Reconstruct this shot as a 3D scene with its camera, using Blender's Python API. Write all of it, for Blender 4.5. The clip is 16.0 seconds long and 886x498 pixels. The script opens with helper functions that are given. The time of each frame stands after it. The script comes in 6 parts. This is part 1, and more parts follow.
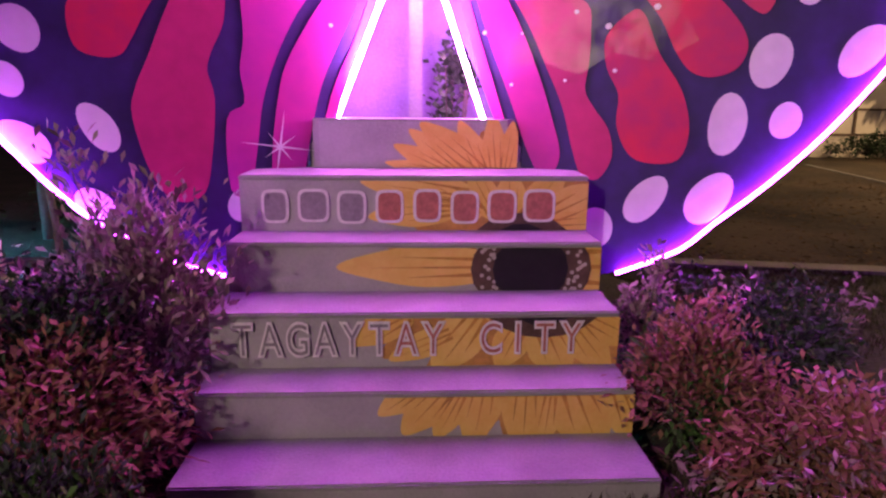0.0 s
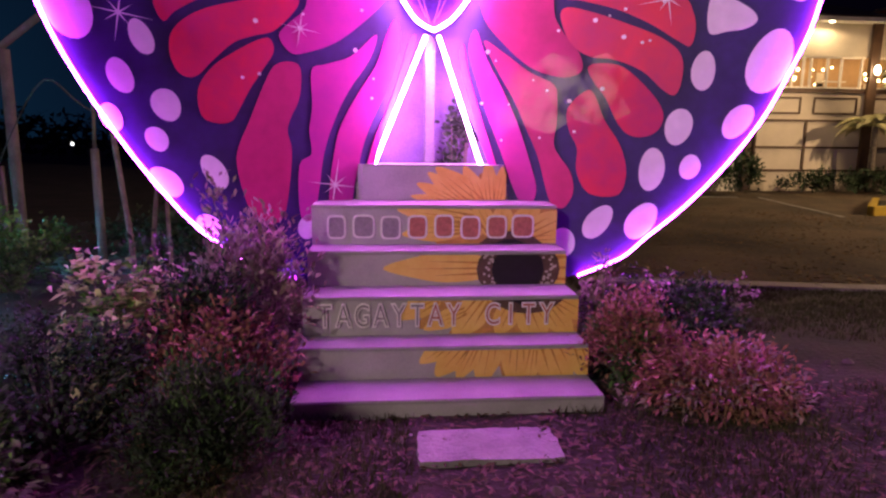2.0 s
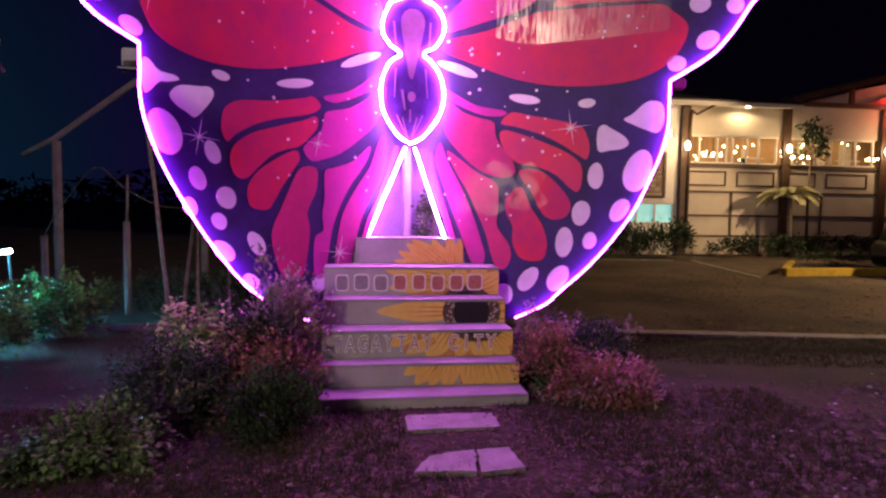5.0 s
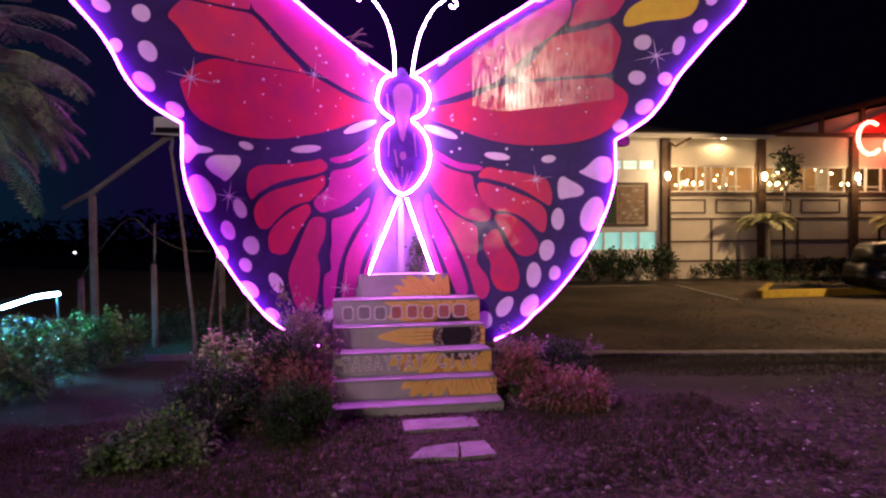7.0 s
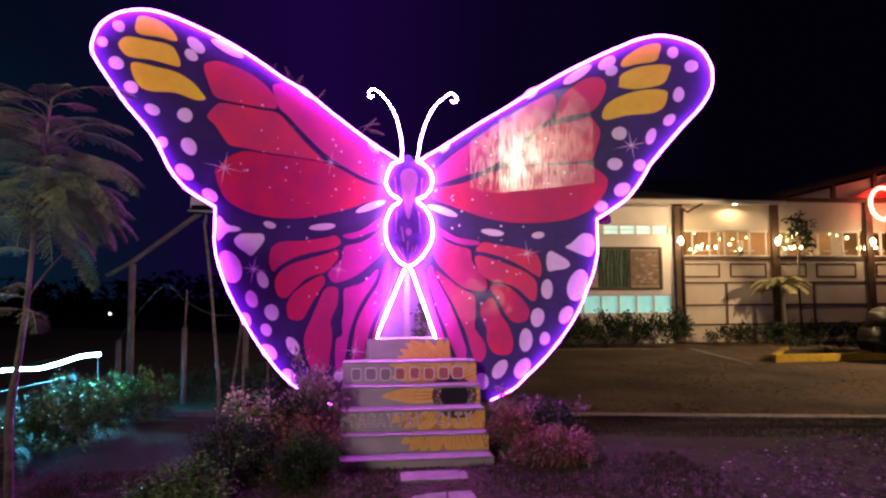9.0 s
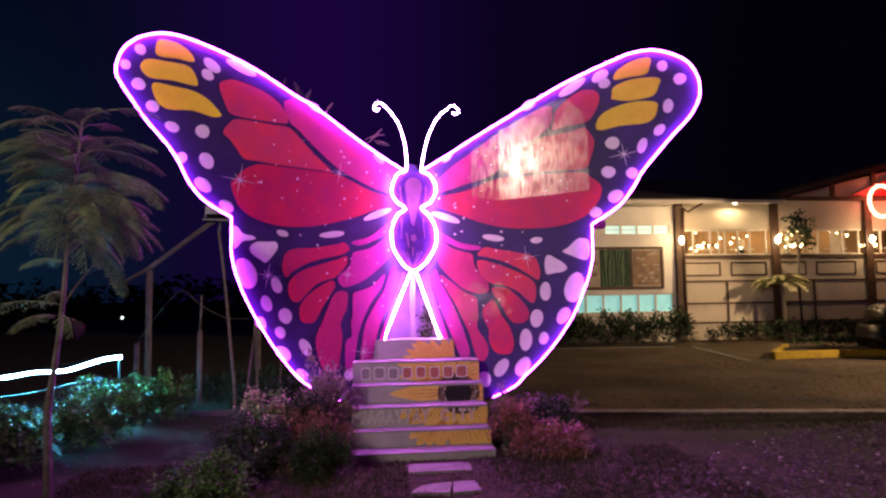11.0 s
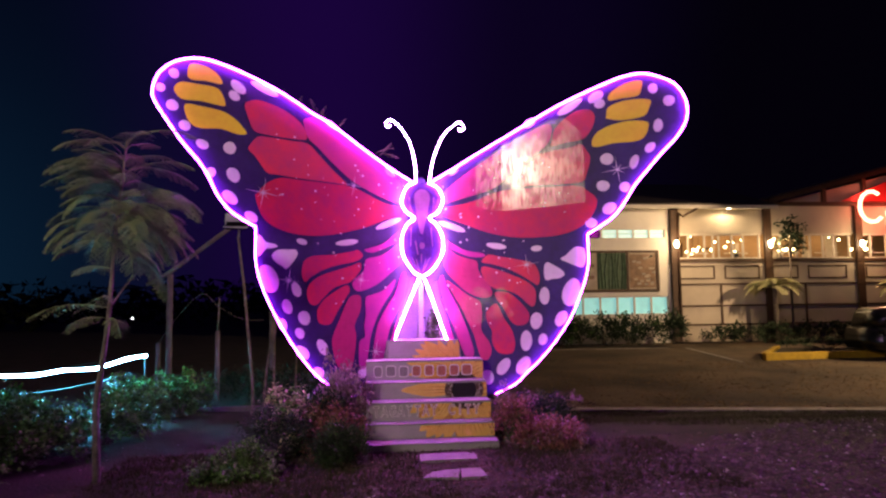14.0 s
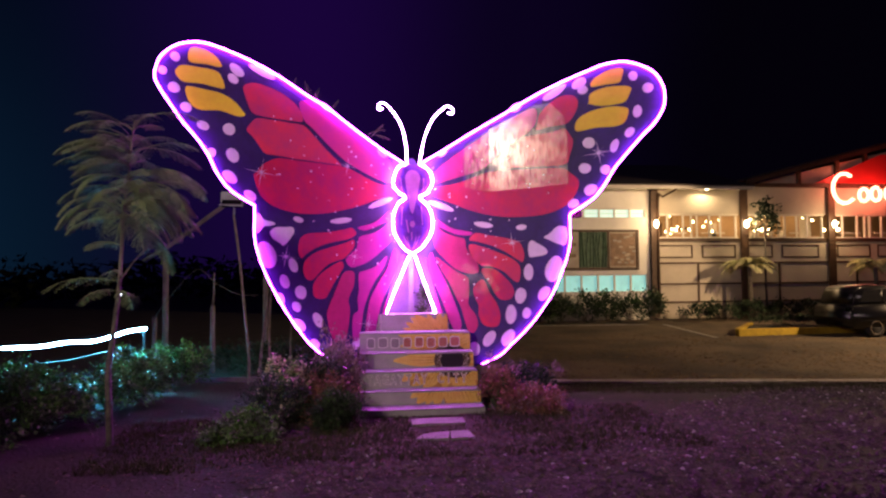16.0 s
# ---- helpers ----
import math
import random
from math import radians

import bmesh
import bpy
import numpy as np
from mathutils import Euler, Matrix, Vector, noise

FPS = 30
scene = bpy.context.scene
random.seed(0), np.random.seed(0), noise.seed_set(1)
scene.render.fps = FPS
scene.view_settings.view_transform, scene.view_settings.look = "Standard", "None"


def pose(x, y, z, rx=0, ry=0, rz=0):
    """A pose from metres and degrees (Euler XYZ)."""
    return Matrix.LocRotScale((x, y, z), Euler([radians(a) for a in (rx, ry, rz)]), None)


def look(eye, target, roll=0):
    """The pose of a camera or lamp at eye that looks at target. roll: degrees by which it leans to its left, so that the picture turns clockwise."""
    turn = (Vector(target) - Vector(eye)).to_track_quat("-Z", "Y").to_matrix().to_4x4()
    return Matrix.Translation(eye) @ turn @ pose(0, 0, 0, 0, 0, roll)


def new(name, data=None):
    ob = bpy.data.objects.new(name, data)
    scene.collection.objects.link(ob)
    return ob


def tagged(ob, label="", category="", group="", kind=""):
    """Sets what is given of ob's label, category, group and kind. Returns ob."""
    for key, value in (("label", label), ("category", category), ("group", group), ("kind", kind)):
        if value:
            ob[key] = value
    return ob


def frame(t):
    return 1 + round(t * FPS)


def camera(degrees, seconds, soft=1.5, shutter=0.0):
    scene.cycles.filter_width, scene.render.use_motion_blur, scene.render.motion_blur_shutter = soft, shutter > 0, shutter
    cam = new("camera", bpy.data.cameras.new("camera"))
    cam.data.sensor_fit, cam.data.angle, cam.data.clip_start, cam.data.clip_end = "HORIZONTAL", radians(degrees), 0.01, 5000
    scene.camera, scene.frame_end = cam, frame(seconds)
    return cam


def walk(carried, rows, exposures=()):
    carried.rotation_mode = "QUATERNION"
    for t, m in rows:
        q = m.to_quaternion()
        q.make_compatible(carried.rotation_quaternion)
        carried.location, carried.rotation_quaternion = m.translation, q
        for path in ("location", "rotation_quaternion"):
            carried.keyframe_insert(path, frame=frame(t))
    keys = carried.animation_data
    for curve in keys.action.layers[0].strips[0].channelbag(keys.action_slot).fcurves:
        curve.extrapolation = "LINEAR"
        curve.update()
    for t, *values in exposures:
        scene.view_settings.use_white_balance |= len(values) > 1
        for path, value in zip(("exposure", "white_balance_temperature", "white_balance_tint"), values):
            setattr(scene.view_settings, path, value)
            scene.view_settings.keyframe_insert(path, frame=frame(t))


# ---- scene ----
cam = camera(69.9, 16.0, soft=2.3)
PATH = [
    (0, (-0.018, -1.652, 1.186), (0.081, 0.296, 0.745), 0.5),
    (0.5, (-0.09, -1.929, 1.204), (0.067, 0.027, 0.819), 0.8),
    (1, (-0.141, -2.204, 1.21), (0.024, -0.236, 0.892), -0.0),
    (1.5, (-0.207, -2.46, 1.256), (-0.039, -0.503, 0.877), 0.1),
    (2, (-0.288, -2.725, 1.277), (-0.112, -0.762, 0.94), 0.6),
    (2.5, (-0.337, -2.939, 1.336), (-0.139, -0.971, 1.043), 1.3),
    (3, (-0.372, -3.177, 1.312), (-0.156, -1.217, 0.976), 0.8),
    (3.5, (-0.417, -3.41, 1.315), (-0.134, -1.449, 1.039), 1.1),
    (4, (-0.446, -3.66, 1.387), (-0.181, -1.692, 1.15), 1.2),
    (4.5, (-0.503, -3.947, 1.427), (-0.244, -1.974, 1.232), 1.3),
    (4.7, (-0.518, -4.054, 1.422), (-0.232, -2.081, 1.256), 1.4),
    (6.8, (-0.632, -5.153, 1.523), (-0.332, -3.177, 1.436), -0.6),
    (7, (-0.608, -5.232, 1.539), (-0.3, -3.257, 1.492), -0.5),
    (7.5, (-0.561, -5.463, 1.55), (-0.29, -3.482, 1.566), 1.3),
    (8, (-0.536, -5.643, 1.581), (-0.249, -3.666, 1.673), 0.1),
    (8.5, (-0.518, -5.859, 1.607), (-0.242, -3.88, 1.69), -0.0),
    (9, (-0.445, -5.975, 1.625), (-0.214, -3.993, 1.769), -0.3),
    (11.5, (-0.482, -6.49, 1.655), (-0.265, -4.507, 1.8), -0.9),
    (12, (-0.474, -6.621, 1.663), (-0.277, -4.633, 1.764), -0.3),
    (12.5, (-0.513, -6.713, 1.697), (-0.272, -4.733, 1.85), 0.2),
    (13, (-0.632, -6.81, 1.661), (-0.37, -4.83, 1.756), -0.9),
    (13.5, (-0.659, -6.872, 1.685), (-0.415, -4.89, 1.808), -0.2),
    (14, (-0.649, -6.938, 1.693), (-0.426, -4.956, 1.841), -0.7),
    (14.5, (-0.614, -7.043, 1.681), (-0.36, -5.061, 1.764), -0.7),
    (15, (-0.637, -7.167, 1.68), (-0.411, -5.185, 1.827), -0.8),
    (15.5, (-0.69, -7.221, 1.705), (-0.425, -5.245, 1.867), -0.6),
    (16, (-0.784, -7.337, 1.665), (-0.508, -5.358, 1.744), -0.5),
]
walk(cam, [(t, look(eye, target, roll)) for t, eye, target, roll in PATH], [(0, 0.38), (2, 0.38), (4.5, 0.28), (7, 0.22), (16, 0.26)])

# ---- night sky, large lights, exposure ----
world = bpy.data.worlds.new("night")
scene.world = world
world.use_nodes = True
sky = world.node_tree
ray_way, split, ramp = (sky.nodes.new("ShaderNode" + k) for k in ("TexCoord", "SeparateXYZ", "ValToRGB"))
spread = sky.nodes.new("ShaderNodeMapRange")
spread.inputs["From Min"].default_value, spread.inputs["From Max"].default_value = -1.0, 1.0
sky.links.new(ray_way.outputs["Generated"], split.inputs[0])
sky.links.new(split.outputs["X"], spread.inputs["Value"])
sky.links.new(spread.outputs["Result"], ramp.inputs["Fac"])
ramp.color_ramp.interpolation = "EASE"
# dim night sky: painted teal haze west, painted violet bloom over the sculpture, black east
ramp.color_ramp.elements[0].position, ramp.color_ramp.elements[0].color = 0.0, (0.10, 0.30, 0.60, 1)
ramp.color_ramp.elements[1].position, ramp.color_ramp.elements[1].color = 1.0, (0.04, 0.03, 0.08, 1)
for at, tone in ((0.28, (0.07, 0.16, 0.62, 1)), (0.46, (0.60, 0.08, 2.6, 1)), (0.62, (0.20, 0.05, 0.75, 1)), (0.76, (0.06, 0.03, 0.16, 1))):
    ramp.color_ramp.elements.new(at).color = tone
# teal haze near the rope light, painted low into the western sky
low, west, both, glow = (sky.nodes.new("ShaderNode" + k) for k in ("MapRange", "MapRange", "Math", "Mix"))
for node, a, b in ((low, 0.45, 0.0), (west, -0.22, -0.62)):
    node.interpolation_type = "SMOOTHSTEP"
    node.inputs["From Min"].default_value, node.inputs["From Max"].default_value = a, b
both.operation, glow.data_type, glow.blend_type = "MULTIPLY", "RGBA", "ADD"
glow.inputs[7].default_value = (0.12, 0.75, 1.5, 1)
sky.links.new(split.outputs["Z"], low.inputs["Value"])
sky.links.new(split.outputs["X"], west.inputs["Value"])
sky.links.new(low.outputs[0], both.inputs[0])
sky.links.new(west.outputs[0], both.inputs[1])
sky.links.new(both.outputs[0], glow.inputs[0])
sky.links.new(ramp.outputs["Color"], glow.inputs[6])
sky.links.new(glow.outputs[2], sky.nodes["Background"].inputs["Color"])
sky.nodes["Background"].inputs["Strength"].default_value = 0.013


def lamp(name, kind, at, target, power, colour, size=0.3, size_y=None):
    data = bpy.data.lights.new(name, kind)
    data.energy, data.color = power, colour
    if kind == "AREA":
        data.size = size
        if size_y:
            data.shape, data.size_y = "RECTANGLE", size_y
    else:
        data.shadow_soft_size = size
    ob = new(name, data)
    ob.matrix_world = look(at, target)
    return ob


FLOOD = Vector((-7.55, -10.06, 6.15))
beam = lamp("flood_light_beam", "SPOT", FLOOD + Vector((0.10, 0.16, -0.05)), (0.3, 1.0, 4.2), 2650, (1.0, 0.76, 0.67), 0.55).data
beam.spot_size, beam.spot_blend = 1.06, 1.0
SET_BACK = Matrix.Translation((-0.20, -5.93, 1.734)) @ Matrix.Scale(1.122, 4) @ Matrix.Translation((0.35, 5.93, -1.654))
for lx in (9.85, 13.36, 16.92):
    lamp("sconce_glow", "POINT", SET_BACK @ Vector((lx, 13.75, 3.33)), (lx, 0, 0), 60, (1.0, 0.65, 0.33), 0.1)
lamp("terrace_ceiling_glow", "AREA", SET_BACK @ Vector((15.0, 16.6, 4.66)), SET_BACK @ Vector((15.0, 16.6, 0)), 175, (1.0, 0.60, 0.27), 8.0, 2.5)
lamp("eaves_downlight_glow", "SPOT", SET_BACK @ Vector((11.76, 14.05, 4.48)), SET_BACK @ Vector((11.76, 14.3, 0)), 58, (1.0, 0.70, 0.38), 0.08).data.spot_size = 2.9


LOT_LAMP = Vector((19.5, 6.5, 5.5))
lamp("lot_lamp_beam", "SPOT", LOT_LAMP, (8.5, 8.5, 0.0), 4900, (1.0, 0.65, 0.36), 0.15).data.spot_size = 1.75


# ---- materials ----
def mat(name, colour, rough=0.6, metal=0.0, vary=0.25, scale=6.0, bump=0.1, fine=60.0, emit=None, power=0.0, island=0.0, per_object=0.0, tint=None, shine=0.5):
    m = bpy.data.materials.new(name)
    m.use_nodes = True
    nt = m.node_tree
    b = nt.nodes["Principled BSDF"]
    b.inputs["Roughness"].default_value, b.inputs["Metallic"].default_value = rough, metal
    b.inputs["Specular IOR Level"].default_value = shine
    co = nt.nodes.new("ShaderNodeTexCoord")
    big, small = nt.nodes.new("ShaderNodeTexNoise"), nt.nodes.new("ShaderNodeTexNoise")
    for n, s, d in ((big, scale, 5), (small, fine, 3)):
        n.inputs["Scale"].default_value, n.inputs["Detail"].default_value = s, d
        nt.links.new(co.outputs["Object"], n.inputs["Vector"])
    mix = nt.nodes.new("ShaderNodeMix")
    mix.data_type = "RGBA"
    other = tint or tuple(c * (1 - vary) for c in colour)
    lift = tuple(min(1.0, c * (1 + vary * 0.5)) for c in colour)
    mix.inputs[6].default_value, mix.inputs[7].default_value = (*lift, 1), (*other, 1)
    ramp = nt.nodes.new("ShaderNodeMapRange")
    ramp.inputs["From Min"].default_value, ramp.inputs["From Max"].default_value = 0.32, 0.68
    add = nt.nodes.new("ShaderNodeMath")
    add.operation = "MULTIPLY_ADD"
    add.inputs[1].default_value = 0.35
    nt.links.new(small.outputs["Fac"], add.inputs[0])
    less = nt.nodes.new("ShaderNodeMath")
    less.operation = "MULTIPLY_ADD"
    less.inputs[1].default_value, less.inputs[2].default_value = 0.8, -0.08
    nt.links.new(big.outputs["Fac"], less.inputs[0])
    nt.links.new(less.outputs[0], add.inputs[2])
    nt.links.new(add.outputs[0], ramp.inputs["Value"])
    last = ramp.outputs["Result"]
    if island or per_object:
        src = nt.nodes.new("ShaderNodeNewGeometry" if island else "ShaderNodeObjectInfo")
        m2 = nt.nodes.new("ShaderNodeMix")
        m2.inputs[0].default_value = island or per_object
        nt.links.new(last, m2.inputs[2])
        nt.links.new(src.outputs["Random Per Island" if island else "Random"], m2.inputs[3])
        last = m2.outputs[0]
    nt.links.new(last, mix.inputs[0])
    nt.links.new(mix.outputs[2], b.inputs["Base Color"])
    if bump:
        bp = nt.nodes.new("ShaderNodeBump")
        bp.inputs["Strength"].default_value, bp.inputs["Distance"].default_value = bump, 0.02
        nt.links.new(small.outputs["Fac"], bp.inputs["Height"])
        nt.links.new(bp.outputs["Normal"], b.inputs["Normal"])
    if emit:
        b.inputs["Emission Color"].default_value = (*emit, 1)
        b.inputs["Emission Strength"].default_value = power
    return m


M = {
    "navy": mat("printed_navy", (0.030, 0.014, 0.12), 0.62, vary=0.4, scale=3, bump=0.03, fine=18),
    "red": mat("printed_red", (0.66, 0.035, 0.07), 0.62, vary=0.25, scale=2.5, bump=0.03, fine=14, tint=(0.50, 0.04, 0.14)),
    "crimson": mat("printed_crimson", (0.62, 0.012, 0.06), 0.62, vary=0.25, scale=2.5, bump=0.03, fine=14, tint=(0.44, 0.012, 0.13)),
    # cells by the body: the neon's violet light is partly in these print colours
    "rose": mat("neon_tinted_rose", (0.52, 0.02, 0.15), 0.62, vary=0.25, scale=2.5, bump=0.03, fine=14),
    "pink": mat("neon_tinted_pink_red", (0.57, 0.04, 0.17), 0.62, vary=0.25, scale=2.5, bump=0.03, fine=14, tint=(0.48, 0.04, 0.22)),
    "magenta": mat("neon_tinted_magenta", (0.52, 0.02, 0.26), 0.62, vary=0.3, scale=2.5, bump=0.03, fine=14, tint=(0.42, 0.02, 0.28)),
    "yellow": mat("printed_amber", (0.80, 0.74, 0.03), 0.6, vary=0.2, scale=3, bump=0.03, fine=18, tint=(0.78, 0.64, 0.03)),
    "white": mat("printed_white", (0.78, 0.74, 0.76), 0.4, vary=0.12, scale=6, bump=0.03, fine=18),
    "body": mat("printed_violet", (0.10, 0.035, 0.30), 0.35, vary=0.5, scale=7, bump=0.03, fine=40),
    "body_pale": mat("printed_lilac", (0.42, 0.2, 0.42), 0.35, vary=0.2, scale=9, bump=0.02),
    "back": mat("galvanised_steel", (0.32, 0.32, 0.34), 0.45, 0.7, vary=0.3, scale=5),
    "neon": mat("violet_led_neon", (0.9, 0.8, 0.9), 0.4, emit=(0.86, 0.22, 0.96), power=122, bump=0),
    "neon_edge": mat("lilac_led_neon", (0.9, 0.8, 0.9), 0.4, emit=(0.60, 0.034, 1.0), power=78, bump=0),
    "back_sheet": mat("violet_grey_sheet", (0.24, 0.20, 0.36), 0.7, vary=0.3, scale=4),
    "concrete": mat("grey_painted_concrete", (0.37, 0.35, 0.36), 0.75, vary=0.22, scale=5, bump=0.25, fine=90),
    "riser": mat("grey_painted_riser", (0.46, 0.43, 0.45), 0.7, vary=0.18, scale=5, bump=0.2, fine=90),
    "petal": mat("painted_yellow_petal", (0.84, 0.60, 0.17), 0.65, vary=0.2, scale=16, bump=0.1, fine=70, tint=(0.82, 0.50, 0.10), per_object=0.35),
    "petal_back": mat("painted_amber_petal", (0.66, 0.33, 0.09), 0.65, vary=0.3, scale=14, bump=0.1, fine=70),
    "petal_line": mat("painted_brown_vein", (0.66, 0.32, 0.06), 0.65, vary=0.3, scale=20),
    "seed": mat("painted_black_disc", (0.012, 0.010, 0.012), 0.6, vary=0.4, scale=20),
    "seed_ring": mat("painted_brown_ring", (0.12, 0.07, 0.05), 0.65, vary=0.4, scale=20),
    "seed_dot": mat("painted_cream_dot", (0.55, 0.48, 0.42), 0.65, vary=0.2, scale=20),
    "letter_line": mat("painted_white_line", (0.86, 0.80, 0.82), 0.65, vary=0.12, scale=30),
    "letter_grey": mat("painted_grey_letter", (0.31, 0.27, 0.30), 0.65, vary=0.2, scale=30),
    "letter_red": mat("painted_red_letter", (0.52, 0.18, 0.14), 0.65, vary=0.25, scale=30),
    "soil": mat("damp_soil_and_turf", (0.05, 0.037, 0.026), 0.95, vary=0.6, scale=1.6, bump=1.0, fine=30, tint=(0.022, 0.028, 0.013)),
    "asphalt": mat("worn_asphalt", (0.22, 0.17, 0.11), 0.9, vary=0.6, scale=0.55, bump=0.9, fine=14, tint=(0.085, 0.07, 0.055)),
    "gravel": mat("mixed_gravel", (0.15, 0.118, 0.098), 0.85, vary=0.6, scale=9, bump=0.3, island=0.75, tint=(0.05, 0.042, 0.04)),
    "pale_stone": mat("pale_stone_chip", (0.5, 0.47, 0.45), 0.8, vary=0.3, scale=15, island=0.5),
    "litter": mat("dry_leaf_scrap", (0.14, 0.085, 0.055), 0.8, vary=0.5, scale=9, island=0.8, bump=0, tint=(0.06, 0.045, 0.03)),
    "dry_litter": mat("dry_brown_litter", (0.30, 0.21, 0.11), 0.85, vary=0.5, scale=7, island=0.8, bump=0, tint=(0.10, 0.075, 0.045), shine=0.15),
    "slab": mat("stone_slab", (0.36, 0.34, 0.34), 0.85, vary=0.3, scale=8, bump=0.5, fine=60),
    "kerb": mat("weathered_concrete_kerb", (0.34, 0.31, 0.27), 0.85, vary=0.35, scale=3, bump=0.4),
    "kerb_yellow": mat("yellow_road_paint", (0.52, 0.36, 0.02), 0.7, vary=0.3, scale=5, bump=0.3),
    "line": mat("worn_white_line", (0.4, 0.38, 0.34), 0.8, vary=0.5, scale=4),
    "grass": mat("dark_grass", (0.055, 0.06, 0.03), 0.7, vary=0.5, scale=3, island=0.6, bump=0, tint=(0.06, 0.05, 0.02), shine=0.12),
    "green": mat("green_leaf", (0.085, 0.16, 0.045), 0.5, vary=0.5, scale=5, island=0.6, bump=0, tint=(0.025, 0.055, 0.02), shine=0.12),
    "bright_green": mat("fresh_green_leaf", (0.17, 0.32, 0.08), 0.5, vary=0.5, scale=5, island=0.6, bump=0, tint=(0.05, 0.12, 0.03), shine=0.12),
    "dark_green": mat("dark_leaf", (0.055, 0.085, 0.045), 0.55, vary=0.5, scale=5, island=0.6, bump=0, tint=(0.016, 0.028, 0.018), shine=0.12),
    "far_leaf": mat("far_dark_leaf", (0.018, 0.026, 0.014), 0.8, vary=0.4, scale=1, island=0.5, bump=0, shine=0.12),
    "red_leaf": mat("red_leaf", (0.30, 0.135, 0.10), 0.55, vary=0.5, scale=6, island=0.7, bump=0, tint=(0.17, 0.11, 0.06), shine=0.12),
    "cream_leaf": mat("variegated_cream_leaf", (0.62, 0.58, 0.34), 0.5, vary=0.4, scale=6, island=0.7, bump=0, tint=(0.34, 0.36, 0.16), shine=0.12),
    "mauve_leaf": mat("mauve_narrow_leaf", (0.40, 0.28, 0.28), 0.55, vary=0.5, scale=6, island=0.7, bump=0, tint=(0.14, 0.12, 0.09), shine=0.12),
    "feather": mat("feathery_leaflet", (0.27, 0.33, 0.15), 0.6, vary=0.5, scale=4, island=0.6, bump=0, tint=(0.13, 0.17, 0.10), shine=0.12),
    "bark": mat("grey_bark", (0.20, 0.17, 0.14), 0.9, vary=0.5, scale=12, bump=0.8, fine=50),
    "post": mat("weathered_timber_post", (0.17, 0.15, 0.145), 0.85, vary=0.4, scale=6, bump=0.5),
    "wire": mat("grey_cable", (0.06, 0.06, 0.065), 0.6, vary=0.2),
    "rope": mat("cyan_rope_light", (0.8, 0.9, 0.9), 0.4, emit=(0.13, 0.60, 0.95), power=850, bump=0),
    "wall": mat("cream_rendered_wall", (0.56, 0.50, 0.40), 0.85, vary=0.14, scale=1.5, bump=0.2, fine=45),
    "white_wall": mat("white_rendered_wall", (0.74, 0.72, 0.66), 0.85, vary=0.12, scale=1.5, bump=0.2, fine=45),
    "timber": mat("dark_stained_timber", (0.075, 0.04, 0.022), 0.6, vary=0.4, scale=6, bump=0.3),
    "roof": mat("dark_roof_sheet", (0.05, 0.045, 0.045), 0.5, 0.3, vary=0.3, scale=3),
    "frame_white": mat("white_window_frame", (0.72, 0.68, 0.6), 0.5, vary=0.1, scale=6),
    "interior": mat("warm_interior_plaster", (0.48, 0.33, 0.19), 0.85, vary=0.35, scale=1.2),
    "bulb": mat("warm_bulb", (1, 0.9, 0.7), 0.4, emit=(1.0, 0.72, 0.34), power=14, bump=0),
    "sconce": mat("warm_sconce_glass", (1, 0.9, 0.7), 0.4, emit=(1.0, 0.8, 0.5), power=16, bump=0),
    "teal_pane": mat("teal_lit_pane", (0.3, 0.7, 0.7), 0.2, emit=(0.36, 0.72, 0.68), power=0.52, bump=0, scale=2, vary=0.3),
    "pale_pane": mat("pale_lit_pane", (0.6, 0.75, 0.7), 0.2, emit=(0.6, 0.85, 0.72), power=0.7, bump=0),
    # the sign's red glow on the cream gable, put into a base colour
    "gable_glow_red": mat("red_glow_on_gable", (0.5, 0.03, 0.03), 0.5, vary=0.2, scale=2, bump=0),
    "sign_tube": mat("red_white_sign_tube", (1, 0.8, 0.7), 0.4, emit=(1.0, 0.2, 0.12), power=9, bump=0),
    "mural": mat("brown_mural_board", (0.26, 0.17, 0.11), 0.7, vary=0.5, scale=5, bump=0.1),
    "mural_pale": mat("pale_mural_board", (0.42, 0.36, 0.28), 0.7, vary=0.3, scale=4, bump=0.1),
    "bamboo": mat("painted_green_cane", (0.06, 0.12, 0.07), 0.6, vary=0.4, scale=8),
    "car": mat("black_car_paint", (0.005, 0.005, 0.006), 0.28, 0.0, vary=0.2, scale=2, bump=0),
    "car_glass": mat("tinted_car_glass", (0.01, 0.01, 0.012), 0.05, vary=0.1, bump=0),
    "tyre": mat("black_rubber", (0.015, 0.015, 0.015), 0.8, vary=0.3, scale=20),
    "chrome": mat("dull_chrome", (0.6, 0.6, 0.6), 0.2, 1.0, vary=0.1),
    "lamp_box": mat("grey_lamp_housing", (0.30, 0.30, 0.34), 0.5, vary=0.2),
    "dim_bulb": mat("white_bulb", (1, 1, 1), 0.3, emit=(0.9, 0.95, 1.0), power=4, bump=0),
}


# ---- building blocks ----
def mesh_of(name, bm, material, smooth=False):
    bmesh.ops.recalc_face_normals(bm, faces=bm.faces)
    me = bpy.data.meshes.new(name)
    bm.to_mesh(me)
    bm.free()
    me.materials.append(M[material])
    if smooth:
        me.polygons.foreach_set("use_smooth", [True] * len(me.polygons))
    return me


def part(name, bm, material, parent, label="", smooth=False):
    ob = new(name, mesh_of(name, bm, material, smooth))
    ob.parent = parent
    if parent:
        ob.matrix_parent_inverse = Matrix.Translation(-parent.matrix_basis.translation) if parent.type == "EMPTY" else Matrix()
    if label:
        ob["label"] = label
    return ob


